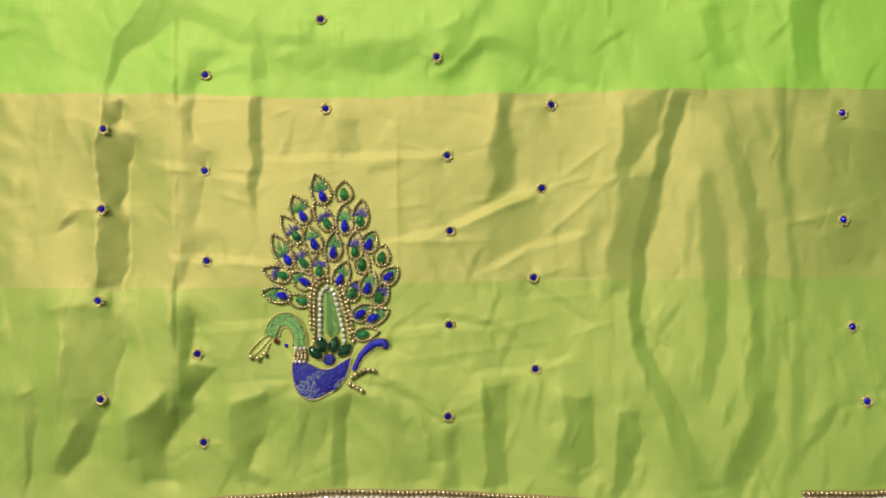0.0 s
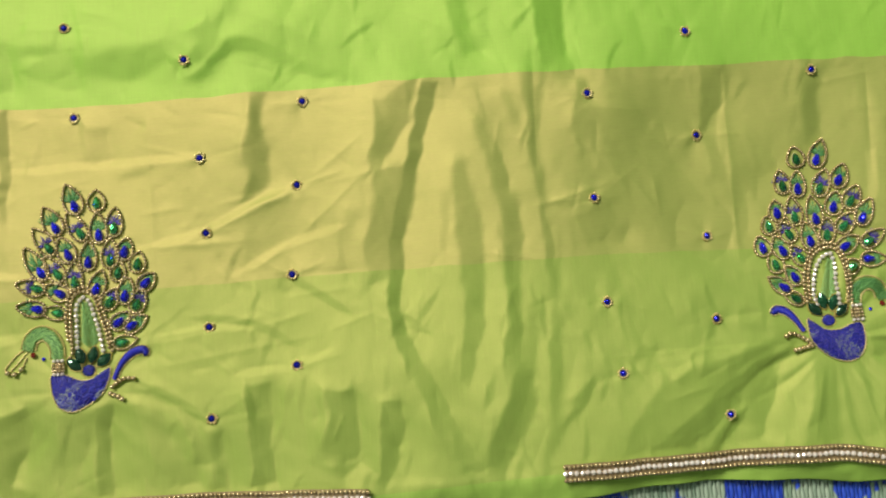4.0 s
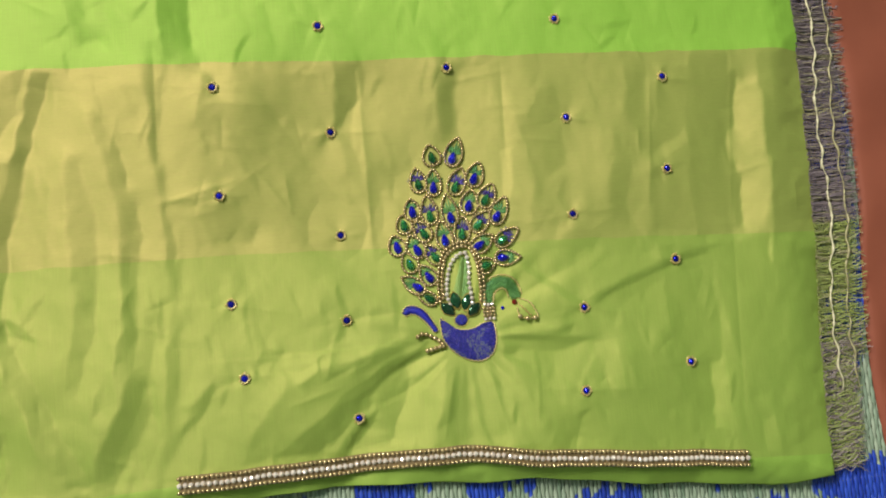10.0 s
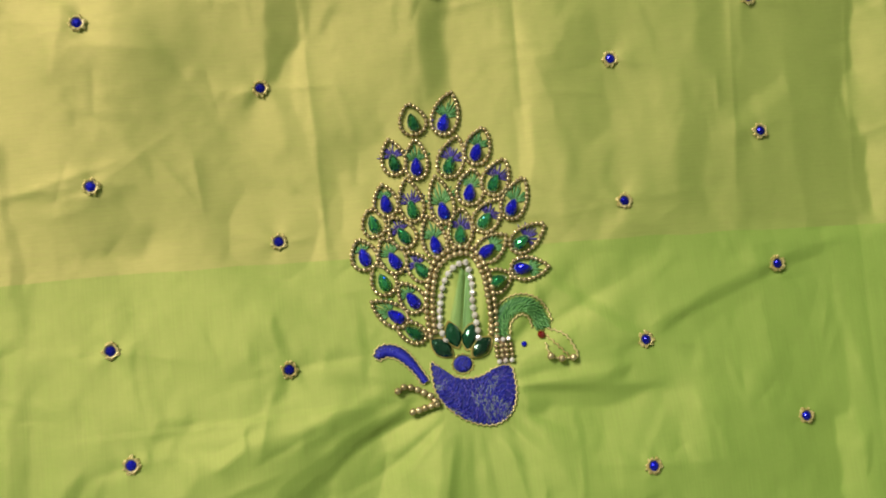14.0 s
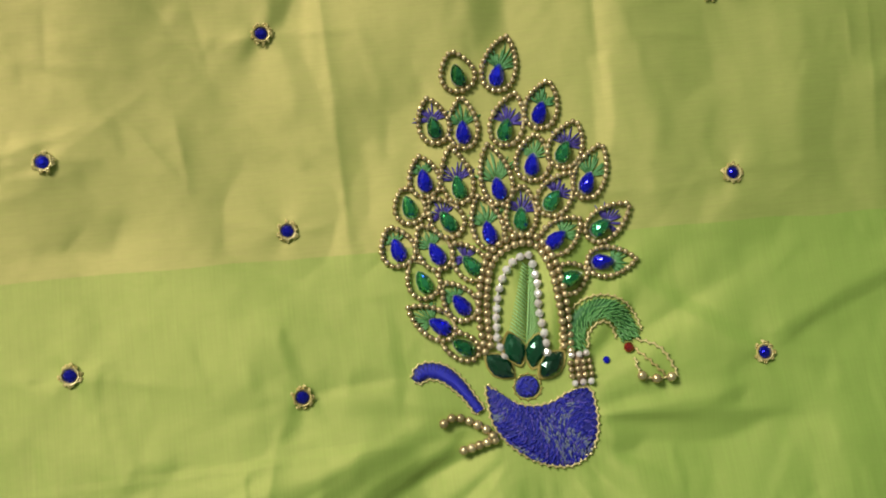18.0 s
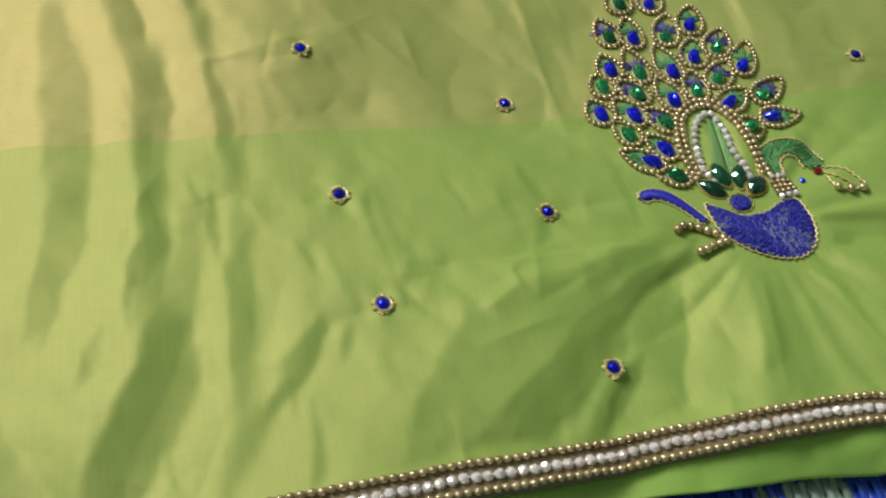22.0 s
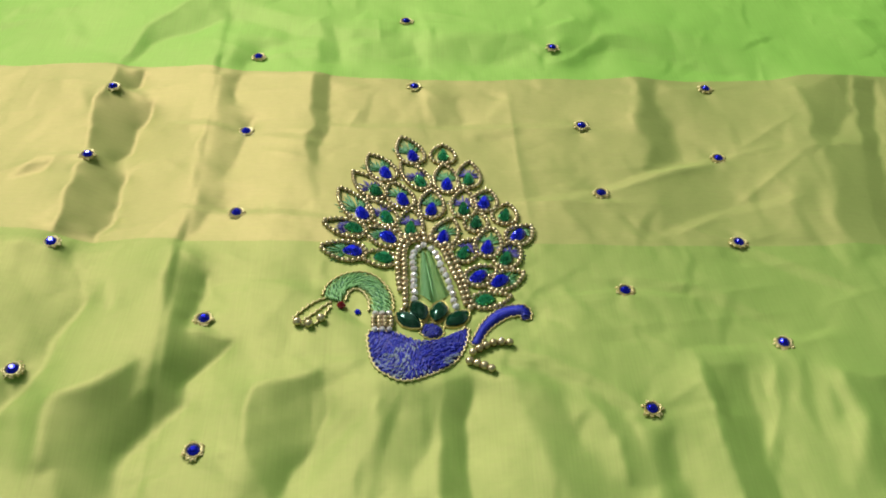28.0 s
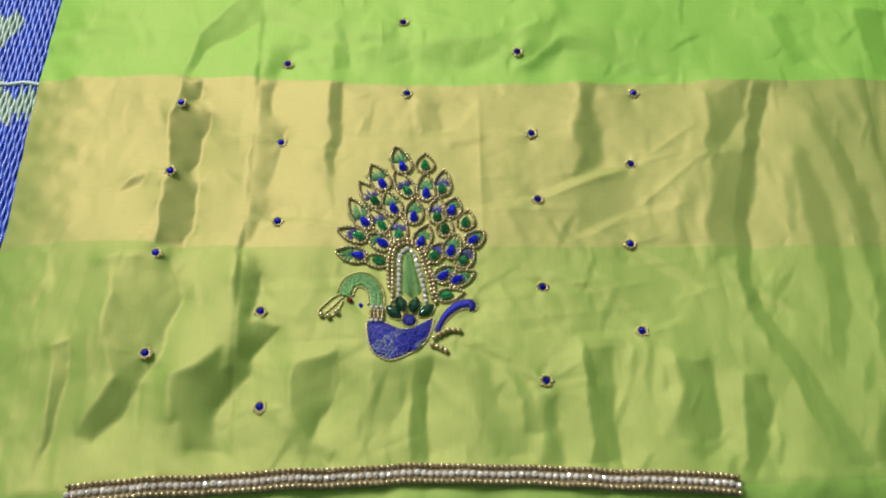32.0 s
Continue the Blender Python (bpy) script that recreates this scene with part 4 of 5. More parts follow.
def panel(name, low, high, rows, mat, parent, label, free=False):
    """One woven band of the cloth, between two lines across it."""
    us = np.linspace(0, 1, 1100)
    guess = -250 + 810 * us
    verts = []
    for j in range(rows + 1):
        y = low(guess) + (high(guess) - low(guess)) * j / rows
        a, b = left_edge(y), right_edge(y)
        x = a + (b - a) * us
        y = low(x) + (high(x) - low(x)) * j / rows
        z = lie(x, y)
        near = np.minimum(np.minimum(0.4 * (x - left_edge(y)), 0.6 * (right_edge(y) - x)), y - bottom_edge(x))
        drop = np.clip(1 - near / 14, 0, 1) ** 1.6 * 0.75
        ripple = 0.9 * np.sin(x / 12 + 2 * np.sin(x / 41)) + 0.35 * np.sin(y / 9 + 2 * np.sin(y / 23))
        z = z * (1 - drop) + (MAT_Z + 4.2 + ripple * 1.3) * drop
        z = z + np.clip(1 - near / 18, 0, 1) ** 0.5 * (0.9 * value_noise(x / 13 + y / 30, y / 11, 41) + 0.35 * value_noise(x / 6, y / 6, 42))
        verts += list(zip(x.tolist(), y.tolist(), z.tolist()))
    n = len(us)
    faces = [(j * n + i, j * n + i + 1, (j + 1) * n + i + 1, (j + 1) * n + i) for j in range(rows) for i in range(n - 1)]
    # the cloth's thickness at its free edges
    for ring in ([j * n for j in range(rows, -1, -1)] + (list(range(1, n)) if free else []) + [j * n + n - 1 for j in range(1 if free else 0, rows + 1)],):
        base = len(verts)
        verts += [(verts[i][0], verts[i][1], verts[i][2] - 0.6) for i in ring]
        faces += [(ring[k], base + k, base + k + 1, ring[k + 1]) for k in range(len(ring) - 1) if free or ring[k + 1] - ring[k] in (n, -n)]
    me = mesh_of(name, verts, faces, mat, True)
    return part(name, me, parent, label)


def cloth():
    root = tagged(new("silk_cloth"), "creased lime green and gold silk cloth spread over the mat", "cloth")
    panel("hem", bottom_edge, strip_line, 18, HEM, root, "plain lime green turned-under hem", True)
    panel("shot_band", strip_line, low_line, 112, SHOT, root, "yellow-green shot silk band")
    panel("zari_band", low_line, top_line, 104, ZARI, root, "dull gold woven zari band")
    panel("lime_band", top_line, lambda x: 268 + 0 * x, 130, LIME, root, "bright lime green silk band")
    rng = random.Random(4)
    for name, mat, y0, y1, count, spread, label in (("zari_fringe", FRAY_DARK, 20, 180, 820, 1.2, "loose dark violet threads of the frayed edge"), ("green_fringe", FRAY_GREEN, -118, 20, 520, 2.6, "tangled yellow-green threads of the frayed edge"),
                                                    ("corner_fringe", FRAY_DARK, -120, -45, 260, 4.0, "dark tangled threads at the frayed corner"), ("gold_fringe", FRAY_GOLD, -70, 180, 300, 2.4, "stray gold threads of the frayed edge")):
        bits = []
        for _ in range(count):
            y = rng.uniform(y0, y1)
            a, long = float(right_edge(y)) - 1.5, rng.uniform(22, 33)
            if y < -55:
                long *= 0.75
            bend, drift = rng.uniform(-1, 1) * spread, rng.uniform(-1, 1) * spread * (2.0 if y < -40 else 1.0)
            z = MAT_Z + rng.uniform(2.2, 5.0)
            line = [(a + long * k / 7, y + drift * (k / 7) ** 2 + bend * math.sin(2.2 * k / 7 * math.pi), z + (3.0 - z - 4) * max(0, 1 - k / 2) * 0.4 + 0.5 * math.sin(k * 1.3 + y)) for k in range(8)]
            bits.append(tube(line, rng.uniform(0.13, 0.24), 3))
        tagged(part(name, mesh_of(name, *joined(bits), mat), root, label), kind="stuff")
    for n, (off, thick) in enumerate(((9.0, 0.9), (19.0, 0.75))):
        line = []
        for k in range(150):
            y = 180 - k * 1.72
            line.append((float(right_edge(y)) + off + 0.8 * math.sin(y / 3.1 + n) + 1.5 * math.sin(y / 17), y, MAT_Z + 5.2 + 0.5 * math.sin(y / 2.3)))
        part("gold_yarn", mesh_of("gold_yarn", *tube(line, [thick * rng.uniform(0.25, 1.3) for _ in line], 5), FRAY_GOLD, True), root, "pale gold yarn left along the frayed edge")
    return root


def red_cloth():
    verts, faces, nx, ny = [], [], 40, 60
    for j in range(ny + 1):
        for i in range(nx + 1):
            y = -128 + 356 * j / ny
            x = 588 + 4 * math.sin(y / 40) + 190 * i / nx
            z = MAT_Z + 3.4 + 1.2 * math.sin(x / 14 + y / 45) + 0.8 * math.sin(y / 11 - x / 30)
            verts.append((x, y, z if i else MAT_Z + 1.5))
    faces = [(j * (nx + 1) + i, j * (nx + 1) + i + 1, (j + 1) * (nx + 1) + i + 1, (j + 1) * (nx + 1) + i) for j in range(ny) for i in range(nx)]
    top = len(verts)
    verts += [(x, y, z - 0.8) for x, y, z in verts]
    faces += [tuple(top + k for k in reversed(f)) for f in faces]
    ring = list(range(nx + 1)) + [j * (nx + 1) + nx for j in range(1, ny + 1)] + [ny * (nx + 1) + i for i in range(nx - 1, -1, -1)] + [j * (nx + 1) for j in range(ny - 1, 0, -1)]
    faces += [(ring[k], top + ring[k], top + ring[(k + 1) % len(ring)], ring[(k + 1) % len(ring)]) for k in range(len(ring))]
    tagged(new("red_cloth", mesh_of("red_cloth", verts, faces, TERRACOTTA, True)), "terracotta red cloth lying on the mat beside the frayed edge", "cloth")


# ---- embroidered things ----
def stones_at(name, me, rim, parent, x, y, turn=0.0, label="", lift=0.25):
    z = float(lie(x, y))
    ob = part(name, me, parent, label, (x, y, z + lift), turn, (1, 1, 1), (random.uniform(-0.17, 0.17), random.uniform(-0.17, 0.17)))
    if rim:
        part("setting", rim, parent, "", (x, y, z + lift - 0.25), turn)
    return ob


def beads(parent, line, wide, taken=None, closed=True):
    n = len(line)
    for i, (x, y) in enumerate(line):
        if taken is not None:
            if any((x - a) ** 2 + (y - b) ** 2 < (wide * 0.66) ** 2 for a, b in taken):
                continue
            taken.append((x, y))
        a, b = line[i - 1 if (closed or i) else 0], line[(i + 1) % n if (closed or i < n - 1) else i]
        part("bead", BEAD, parent, "", (x, y, float(lie(x, y)) + 0.42 * wide), math.atan2(b[1] - a[1], b[0] - a[0]) + random.uniform(-0.3, 0.3), (wide * random.uniform(0.92, 1.06),) * 3)


def cord(name, line, r, mat, parent, label="", lift=None, closed=False):
    pts = list(line) + ([line[0]] if closed else [])
    pts = [(x, y, float(lie(x, y)) + (r * 0.7 if lift is None else lift)) for x, y in pts]
    return part(name, mesh_of(name, *tube(pts, r, 5), mat, True), parent, label)


def chain(name, line, r, mat, parent, label=""):
    """Couched gold thread: short twisted links end to end."""
    pts, rs = [], []
    for k, ((x0, y0), (x1, y1)) in enumerate(zip(line, line[1:])):
        nx, ny, z = (y1 - y0) * 0.24, (x0 - x1) * 0.24, float(lie(x0, y0))
        s = 1 if k % 2 else -1
        pts += [(x0, y0, z + r * 0.5), ((x0 + x1) / 2 + nx * s, (y0 + y1) / 2 + ny * s, z + r * 1.3)]
        rs += [r * 0.5, r * 1.15]
    return part(name, mesh_of(name, *tube(pts, rs, 5), mat, True), parent, label)


def stitches(name, pairs, r, mat, parent, label="", arch=0.5, lift=0.0):
    bits = []
    for (x0, y0), (x1, y1) in pairs:
        line = []
        for k in range(4):
            x, y = x0 + (x1 - x0) * k / 3, y0 + (y1 - y0) * k / 3
            h = lift(x, y) if callable(lift) else lift
            line.append((x, y, float(lie(x, y)) + h + arch * (0.3, 1.0, 1.0, 0.3)[k]))
        bits.append(tube(line, r, 4, 0.8, True))
    return part(name, mesh_of(name, *joined(bits), mat, True), parent, label)


TAKEN = {}


def feather(bird, kind, gx, gy, tx, ty, wide):
    """A tail feather: a loop of beads on a cord, a drop stone, and a tuft of thread above it."""
    rng = random.Random(int(gx * 31 + gy * 17))
    dx, dy = tx - gx, ty - gy
    long = math.hypot(dx, dy)
    dx, dy = dx / long, dy / long
    back = 4.6
    bx, by, span = gx - dx * back, gy - dy * back, long + back
    right, left = [], []
    for k in range(17):
        p = k / 16
        half = wide / 2 * 2.3 * math.sqrt(p) * (1 - p) ** 0.8 * (span / max(span, wide * 1.1)) ** 0.5
        right.append((bx + dx * p * span + dy * half, by + dy * p * span - dx * half))
        left.append((bx + dx * p * span - dy * half, by + dy * p * span + dx * half))
    loop = right[:-1] + left[:0:-1]
    loop = glide(loop, 1.74, True)
    angle = math.atan2(dy, dx)
    patch = cord("feather", loop, 0.5, BASE_CORD, bird, "bead-edged tail feather with a %s drop stone" % ("blue" if kind == "blue" else "green"), 0.3, True)
    stones_at("gem", GEMS["blue" if kind == "blue" else "green"], GEM_RIM, patch, gx, gy, angle, "faceted %s glass drop" % ("blue" if kind == "blue" else "green"), 0.35)
    beads(patch, loop, 1.74, TAKEN.setdefault(bird.name, []))
    if kind == "green" or long < 5:
        return
    pairs, count = [], 19 if kind == "plume" else 23
    for k in range(count):
        a = angle + (k - (count - 1) / 2) * (0.115 if kind == "plume" else 0.075) + rng.uniform(-0.08, 0.08)
        s, e = 2.6, (min(long * 0.92, 8.4) if kind == "plume" else long * 0.9) * rng.uniform(0.6, 1.0) * (1 - 0.35 * abs(k - (count - 1) / 2) / count)
        pairs.append(((gx + dx * 1.5 + math.cos(a) * (s - 1), gy + dy * 1.5 + math.sin(a) * (s - 1)), (gx + math.cos(a) * e, gy + math.sin(a) * e)))
    stitches("thread_tuft", pairs, 0.24 if kind == "plume" else 0.27, PURPLE_THREAD if kind == "plume" else LEAF_THREAD, patch, "violet thread tuft" if kind == "plume" else "green thread tuft", 0.35)


def heart(bird, stones, rim):
    taken = TAKEN.setdefault(bird.name, [])
    mid = (sum(p[0] for p in stones) / len(stones), sum(p[1] for p in stones) / len(stones))
    line = glide(rim, 2.25)
    frame_cord = cord("heart_rim", line, 0.6, BASE_CORD, bird, "double row of gold beads on a cord", 0.3)
    beads(frame_cord, line, 2.25, taken, False)
    outer = [(x + (x - mid[0]) / math.hypot(x - mid[0], y - mid[1]) * 2.3, y + (y - mid[1]) / math.hypot(x - mid[0], y - mid[1]) * 2.3) for x, y in rim]
    beads(frame_cord, glide(outer, 2.25), 2.25, taken, False)
    row = cord("stone_cord", glide(stones, 2.3), 0.4, SILVER, bird, "row of clear round stones", 0.2)
    for x, y in glide(stones, 2.75):
        part("stone", STONE, row, "", (x, y, float(lie(x, y)) + 0.5), random.uniform(0, 1), (1, 1, 1), (random.uniform(-0.6, 0.6), random.uniform(-0.6, 0.6)))
    top, foot_mid = max(stones, key=lambda p: p[1]), ((stones[0][0] + stones[-1][0]) / 2, (stones[0][1] + stones[-1][1]) / 2)
    pairs = []
    for k in range(24):
        p = 0.03 + k / 27
        x, y = foot_mid[0] + (top[0] - foot_mid[0]) * p, foot_mid[1] + (top[1] - foot_mid[1]) * p
        reach = 4.7 * (1 - 0.75 * p)
        pairs += [((x, y - 0.4), (x - reach, y + reach * 0.9)), ((x, y - 0.4), (x + reach, y + reach * 0.9))]
    pairs += [((foot_mid[0], foot_mid[1]), (top[0], top[1] - 4))]
    stitches("fern", pairs, 0.3, FERN_THREAD, bird, "green fern stitched inside the stone row", 0.4)


def leaves(bird, *xy):
    pts = [(xy[i], xy[i + 1]) for i in range(0, len(xy), 2)]
    cx, cy = sum(p[0] for p in pts) / 4, min(p[1] for p in pts) - 5.5
    for x, y in pts:
        stones_at("leaf_gem", LEAF_GEM, None, bird, x, y, math.atan2(y - cy, x - cx), "dark green pointed glass stone", 0.5)
        part("leaf_setting", LEAF_RIM, bird, "", (x, y, float(lie(x, y)) + 0.2), math.atan2(y - cy, x - cx))


def dome(name, line, tall, mat, parent, label=""):
    """A padded patch of satin stitch over a closed outline."""
    n = len(line)
    cx, cy = sum(p[0] for p in line) / n, sum(p[1] for p in line) / n
    verts, faces, rings = [], [], 8
    for r in range(rings):
        s = 1 - r / rings
        for x, y in line:
            px, py = cx + (x - cx) * s, cy + (y - cy) * s
            verts.append((px, py, float(lie(px, py)) + 0.1 + tall * (1 - s**3.5)))
    verts.append((cx, cy, float(lie(cx, cy)) + 0.1 + tall))
    for r in range(rings - 1):
        for i in range(n):
            j = (i + 1) % n
            faces.append((r * n + i, r * n + j, (r + 1) * n + j, (r + 1) * n + i))
    faces += [((rings - 1) * n + i, (rings - 1) * n + (i + 1) % n, len(verts) - 1) for i in range(n)]
    return part(name, mesh_of(name, verts, faces, mat, True), parent, label)


def inside(x, y, line):
    hit = False
    for (x0, y0), (x1, y1) in zip(line, line[1:] + line[:1]):
        if (y0 > y) != (y1 > y) and x < (x1 - x0) * (y - y0) / (y1 - y0) + x0:
            hit = not hit
    return hit


def body(bird, outline, dot, tail):
    rng = random.Random(len(bird.name))
    line = glide(outline, 1.1, True)
    patch = dome("body", line, 1.3, SHADED_BLUE, bird, "satin-stitched deep blue body")
    x0, x1, y0, y1 = min(p[0] for p in line), max(p[0] for p in line), min(p[1] for p in line), max(p[1] for p in line)
    cx, cy = (x0 + x1) / 2, (y0 + y1) / 2
    for mat, share, label in ((BLUE_THREAD, 620, "blue satin stitches"), (PURPLE_THREAD, 150, "paler violet stitches"), (PALE_THREAD, 210, "pale grey-blue stitches, more of them low on the body")):
        pairs = []
        while len(pairs) < share:
            x, y = rng.uniform(x0, x1), rng.uniform(y0, y1)
            a = 0.9 + 0.9 * math.sin(x / 4.0 + y / 7) + rng.uniform(-0.5, 0.5) + (y - cy) * 0.03
            ends = [(x - math.cos(a) * 0.7, y - math.sin(a) * 0.7), (x + math.cos(a) * 0.7, y + math.sin(a) * 0.7)]
            if mat is PALE_THREAD and math.sin(x / 3.1 + 1.3 * math.sin(y / 2.7)) + (cy - y) / 9 < 0.35:
                continue
            if inside(*ends[0], line) and inside(*ends[1], line):
                pairs.append(ends)
        stitches("satin_stitches", pairs, 0.22, mat, patch, label, 0.12, lambda x, y: 0.1 + 1.3 * (1 - min(1, max(abs(x - cx) / (x1 - x0) * 2, abs(y - cy) / (y1 - y0) * 2)) ** 3))
    chain("gold_outline", glide(outline, 1.05, True) + [outline[0]], 0.42, PALE_GOLD, bird, "couched gold thread round the body")
    ring = [(dot[0][0] + 3.3 * math.cos(a), dot[0][1] + 3.0 * math.sin(a)) for a in [2 * math.pi * k / 24 for k in range(24)]]
    spot = dome("dot", ring, 0.9, SHADED_BLUE, bird, "round blue stitched dot")
    pairs = []
    for k in range(70):
        a, r = rng.uniform(0, 6.28), 3.0 * math.sqrt(rng.uniform(0, 0.8))
        x, y, q = dot[0][0] + r * math.cos(a), dot[0][1] + r * 0.9 * math.sin(a), rng.uniform(0, 3.14)
        pairs.append(((x - 0.45 * math.cos(q), y - 0.45 * math.sin(q)), (x + 0.45 * math.cos(q), y + 0.45 * math.sin(q))))
    stitches("satin_stitches", pairs, 0.2, BLUE_THREAD, spot, "", 0.2, 0.78)
    chain("dot_ring", [(dot[0][0] + (x - dot[0][0]) * 1.16, dot[0][1] + (y - dot[0][1]) * 1.16) for x, y in ring + ring[:1]], 0.25, CORD, bird)
    path = glide(tail, 0.9)
    m = len(path)
    wide = [1.75 * (0.75 + 0.45 * math.sin(math.pi * min(1, 0.25 + i / m))) * (1 if i > 1 else 0.7) for i in range(m)]
    pts = [(x, y, float(lie(x, y)) + 0.2) for x, y in path]
    end = part("tail", mesh_of("tail", *tube(pts, wide, 8, 0.45), SHADED_BLUE, True), bird, "curled blue stitched tail")
    pairs = []
    for i in range(1, m - 1):
        (ax, ay), (bx, by) = path[i - 1], path[i + 1]
        long = math.hypot(bx - ax, by - ay)
        nx, ny = -(by - ay) / long * wide[i], (bx - ax) / long * wide[i]
        for o in (0, 0.45):
            x, y = path[i][0] + (bx - ax) / 2 * o, path[i][1] + (by - ay) / 2 * o
            pairs.append(((x - nx * 0.95, y - ny * 0.95), (x + nx * 0.95 + ny * 0.3, y + ny * 0.95 - nx * 0.3)))
    stitches("satin_stitches", pairs, 0.24, BLUE_THREAD, end, "", 1.0, 0.25)
    edge = []
    for s in (1, -1):
        side = []
        for i in range(m):
            (ax, ay), (bx, by) = path[max(i - 1, 0)], path[min(i + 1, m - 1)]
            long = math.hypot(bx - ax, by - ay)
            side.append((path[i][0] - s * (by - ay) / long * (wide[i] + 0.3), path[i][1] + s * (bx - ax) / long * (wide[i] + 0.3)))
        edge += side if s > 0 else side[::-1]
    chain("tail_outline", glide(edge, 1.0, True), 0.33, PALE_GOLD, bird, "couched gold thread round the tail")


def neck(bird, arc, collar, eye, beak):
    rng = random.Random(9)
    path = glide(arc, 0.7)
    m = len(path)
    pts = [(x, y, float(lie(x, y)) + 0.2) for x, y in path]
    curve = part("neck", mesh_of("neck", *tube(pts, [2.2 + 0.5 * math.sin(math.pi * i / m) for i in range(m)], 8, 0.25), SHADED_GREEN, True), bird, "arched neck in green chain stitch")
    pairs, edge = [], []
    for i in range(m):
        (ax, ay), (bx, by) = path[max(i - 1, 0)], path[min(i + 1, m - 1)]
        long = math.hypot(bx - ax, by - ay)
        nx, ny, tx, ty = -(by - ay) / long, (bx - ax) / long, (bx - ax) / long, (by - ay) / long
        for o in (-2.3, -1.4, -0.5, 0.5, 1.4, 2.3):
            q = rng.uniform(-0.3, 0.3)
            x, y = path[i][0] + nx * (o + q), path[i][1] + ny * (o + q)
            w = rng.uniform(-0.5, 0.5)
            pairs.append(((x - tx * (0.8 + w) - nx * 0.6, y - ty * (0.8 + w) - ny * 0.6), (x + tx * 0.8 + nx * (0.6 + w), y + ty * 0.8 + ny * (0.6 + w))))
        edge.append((path[i][0] + nx * 3.8, path[i][1] + ny * 3.8, path[i][0] - nx * 3.7, path[i][1] - ny * 3.7))
    stitches("chain_stitches", pairs, 0.24, GREEN_THREAD, curve, "", 0.45, 0.55)
    for a, b in ((0, 1), (2, 3)):
        chain("neck_outline", glide([(e[a], e[b]) for e in edge[::3]], 0.95), 0.42, PALE_GOLD, bird, "fine gold thread along the neck")
    (ax, ay), (bx, by) = collar
    long = math.hypot(bx - ax, by - ay)
    tx, ty = (bx - ax) / long, (by - ay) / long
    band = cord("collar", [(ax, ay), ((ax + bx) / 2, (ay + by) / 2), (bx, by)], 1.6, BROWN, bird, "collar of beads and clear stones", 0.0)
    for k, row in enumerate((0.3, 2.4, 4.1, 5.8, 7.6)):
        s = row / 7.9 * long
        for o in ((-2.2, 0, 2.2) if k in (0, 4) else (-2.7, -0.9, 0.9, 2.7)):
            x, y = ax + tx * s - ty * o, ay + ty * s + tx * o
            if k in (0, 4):
                part("stone", STONE, band, "", (x, y, float(lie(x, y)) + 0.9), rng.uniform(0, 1), (0.78, 0.78, 0.8), (rng.uniform(-0.5, 0.5), rng.uniform(-0.5, 0.5)))
            else:
                part("bead", BEAD, band, "", (x, y, float(lie(x, y)) + 1.1), rng.uniform(0, 3), (1.75, 1.75, 1.75))
    stones_at("eye", EYE_GEM, None, bird, *eye[0], 0.3, "small red glass eye", 0.6)
    stones_at("throat_stone", TINY_GEM, None, bird, *eye[1], 0.2, "tiny violet blue stone", 0.3)
    chain("beak", glide(beak, 1.1), 0.46, PALE_GOLD, bird, "beak outlined in gold thread")
    inner = [(beak[0][0] * 0.45 + beak[-1][0] * 0.55, beak[0][1] * 0.45 + beak[-1][1] * 0.55)] + [((a[0] + b[0]) / 2, (a[1] + b[1]) / 2) for a, b in ((beak[1], beak[-2]), (beak[2], beak[4]))]
    chain("beak_line", glide(inner, 1.1), 0.44, PALE_GOLD, bird)
    for x, y in beak[3:6]:
        part("beak_bead", BEAD, bird, "round gold bead at the beak", (x, y, float(lie(x, y)) + 1.0), 0.4, (2.8, 2.8, 2.8))


def foot(bird, claws):
    line = glide(claws, 2.5)
    f = cord("foot", line, 0.5, BASE_CORD, bird, "small foot strung of gold beads", 0.3)
    beads(f, line, 2.7, None, False)


def stud(x, y):
    rng = random.Random(int(x * 13 + y * 7))
    root = tagged(new("stone_stud"), "round blue glass stone ringed with gold thread on the silk", "gemstone", "blue stones sewn over the cloth")
    z = float(lie(x, y))
    root.matrix_basis = Matrix.LocRotScale(Vector((x, y, z)) * K, Euler((0, 0, rng.uniform(0, 6))), (1, 1, 1))
    part("gem", STUD_GEM, root, "faceted blue glass", (0, 0, 0.5))
    part("setting", STUD_RIM, root, "pale gold rim", (0, 0, 0.1))
    for k in range(12):
        a = 2 * math.pi * k / 12 + rng.uniform(-0.25, 0.25)
        r = 2.5 + rng.uniform(-0.15, 0.3)
        part("thread_petal", PETAL, root, "", (r * math.cos(a), r * math.sin(a), 0.35), a + rng.uniform(-1.0, 1.0), (rng.uniform(0.5, 0.85), rng.uniform(0.9, 1.4), 0.8))


PETAL = mesh_of("petal", *joined([tube([(-0.9, -0.25, 0.1), (0.1, -0.3, 0.5), (1.1, 0, -0.2)], 0.2, 4), tube([(-0.9, 0.25, 0.1), (0.1, 0.3, 0.5), (1.1, 0, -0.2)], 0.2, 4)]), PALE_GOLD, True)


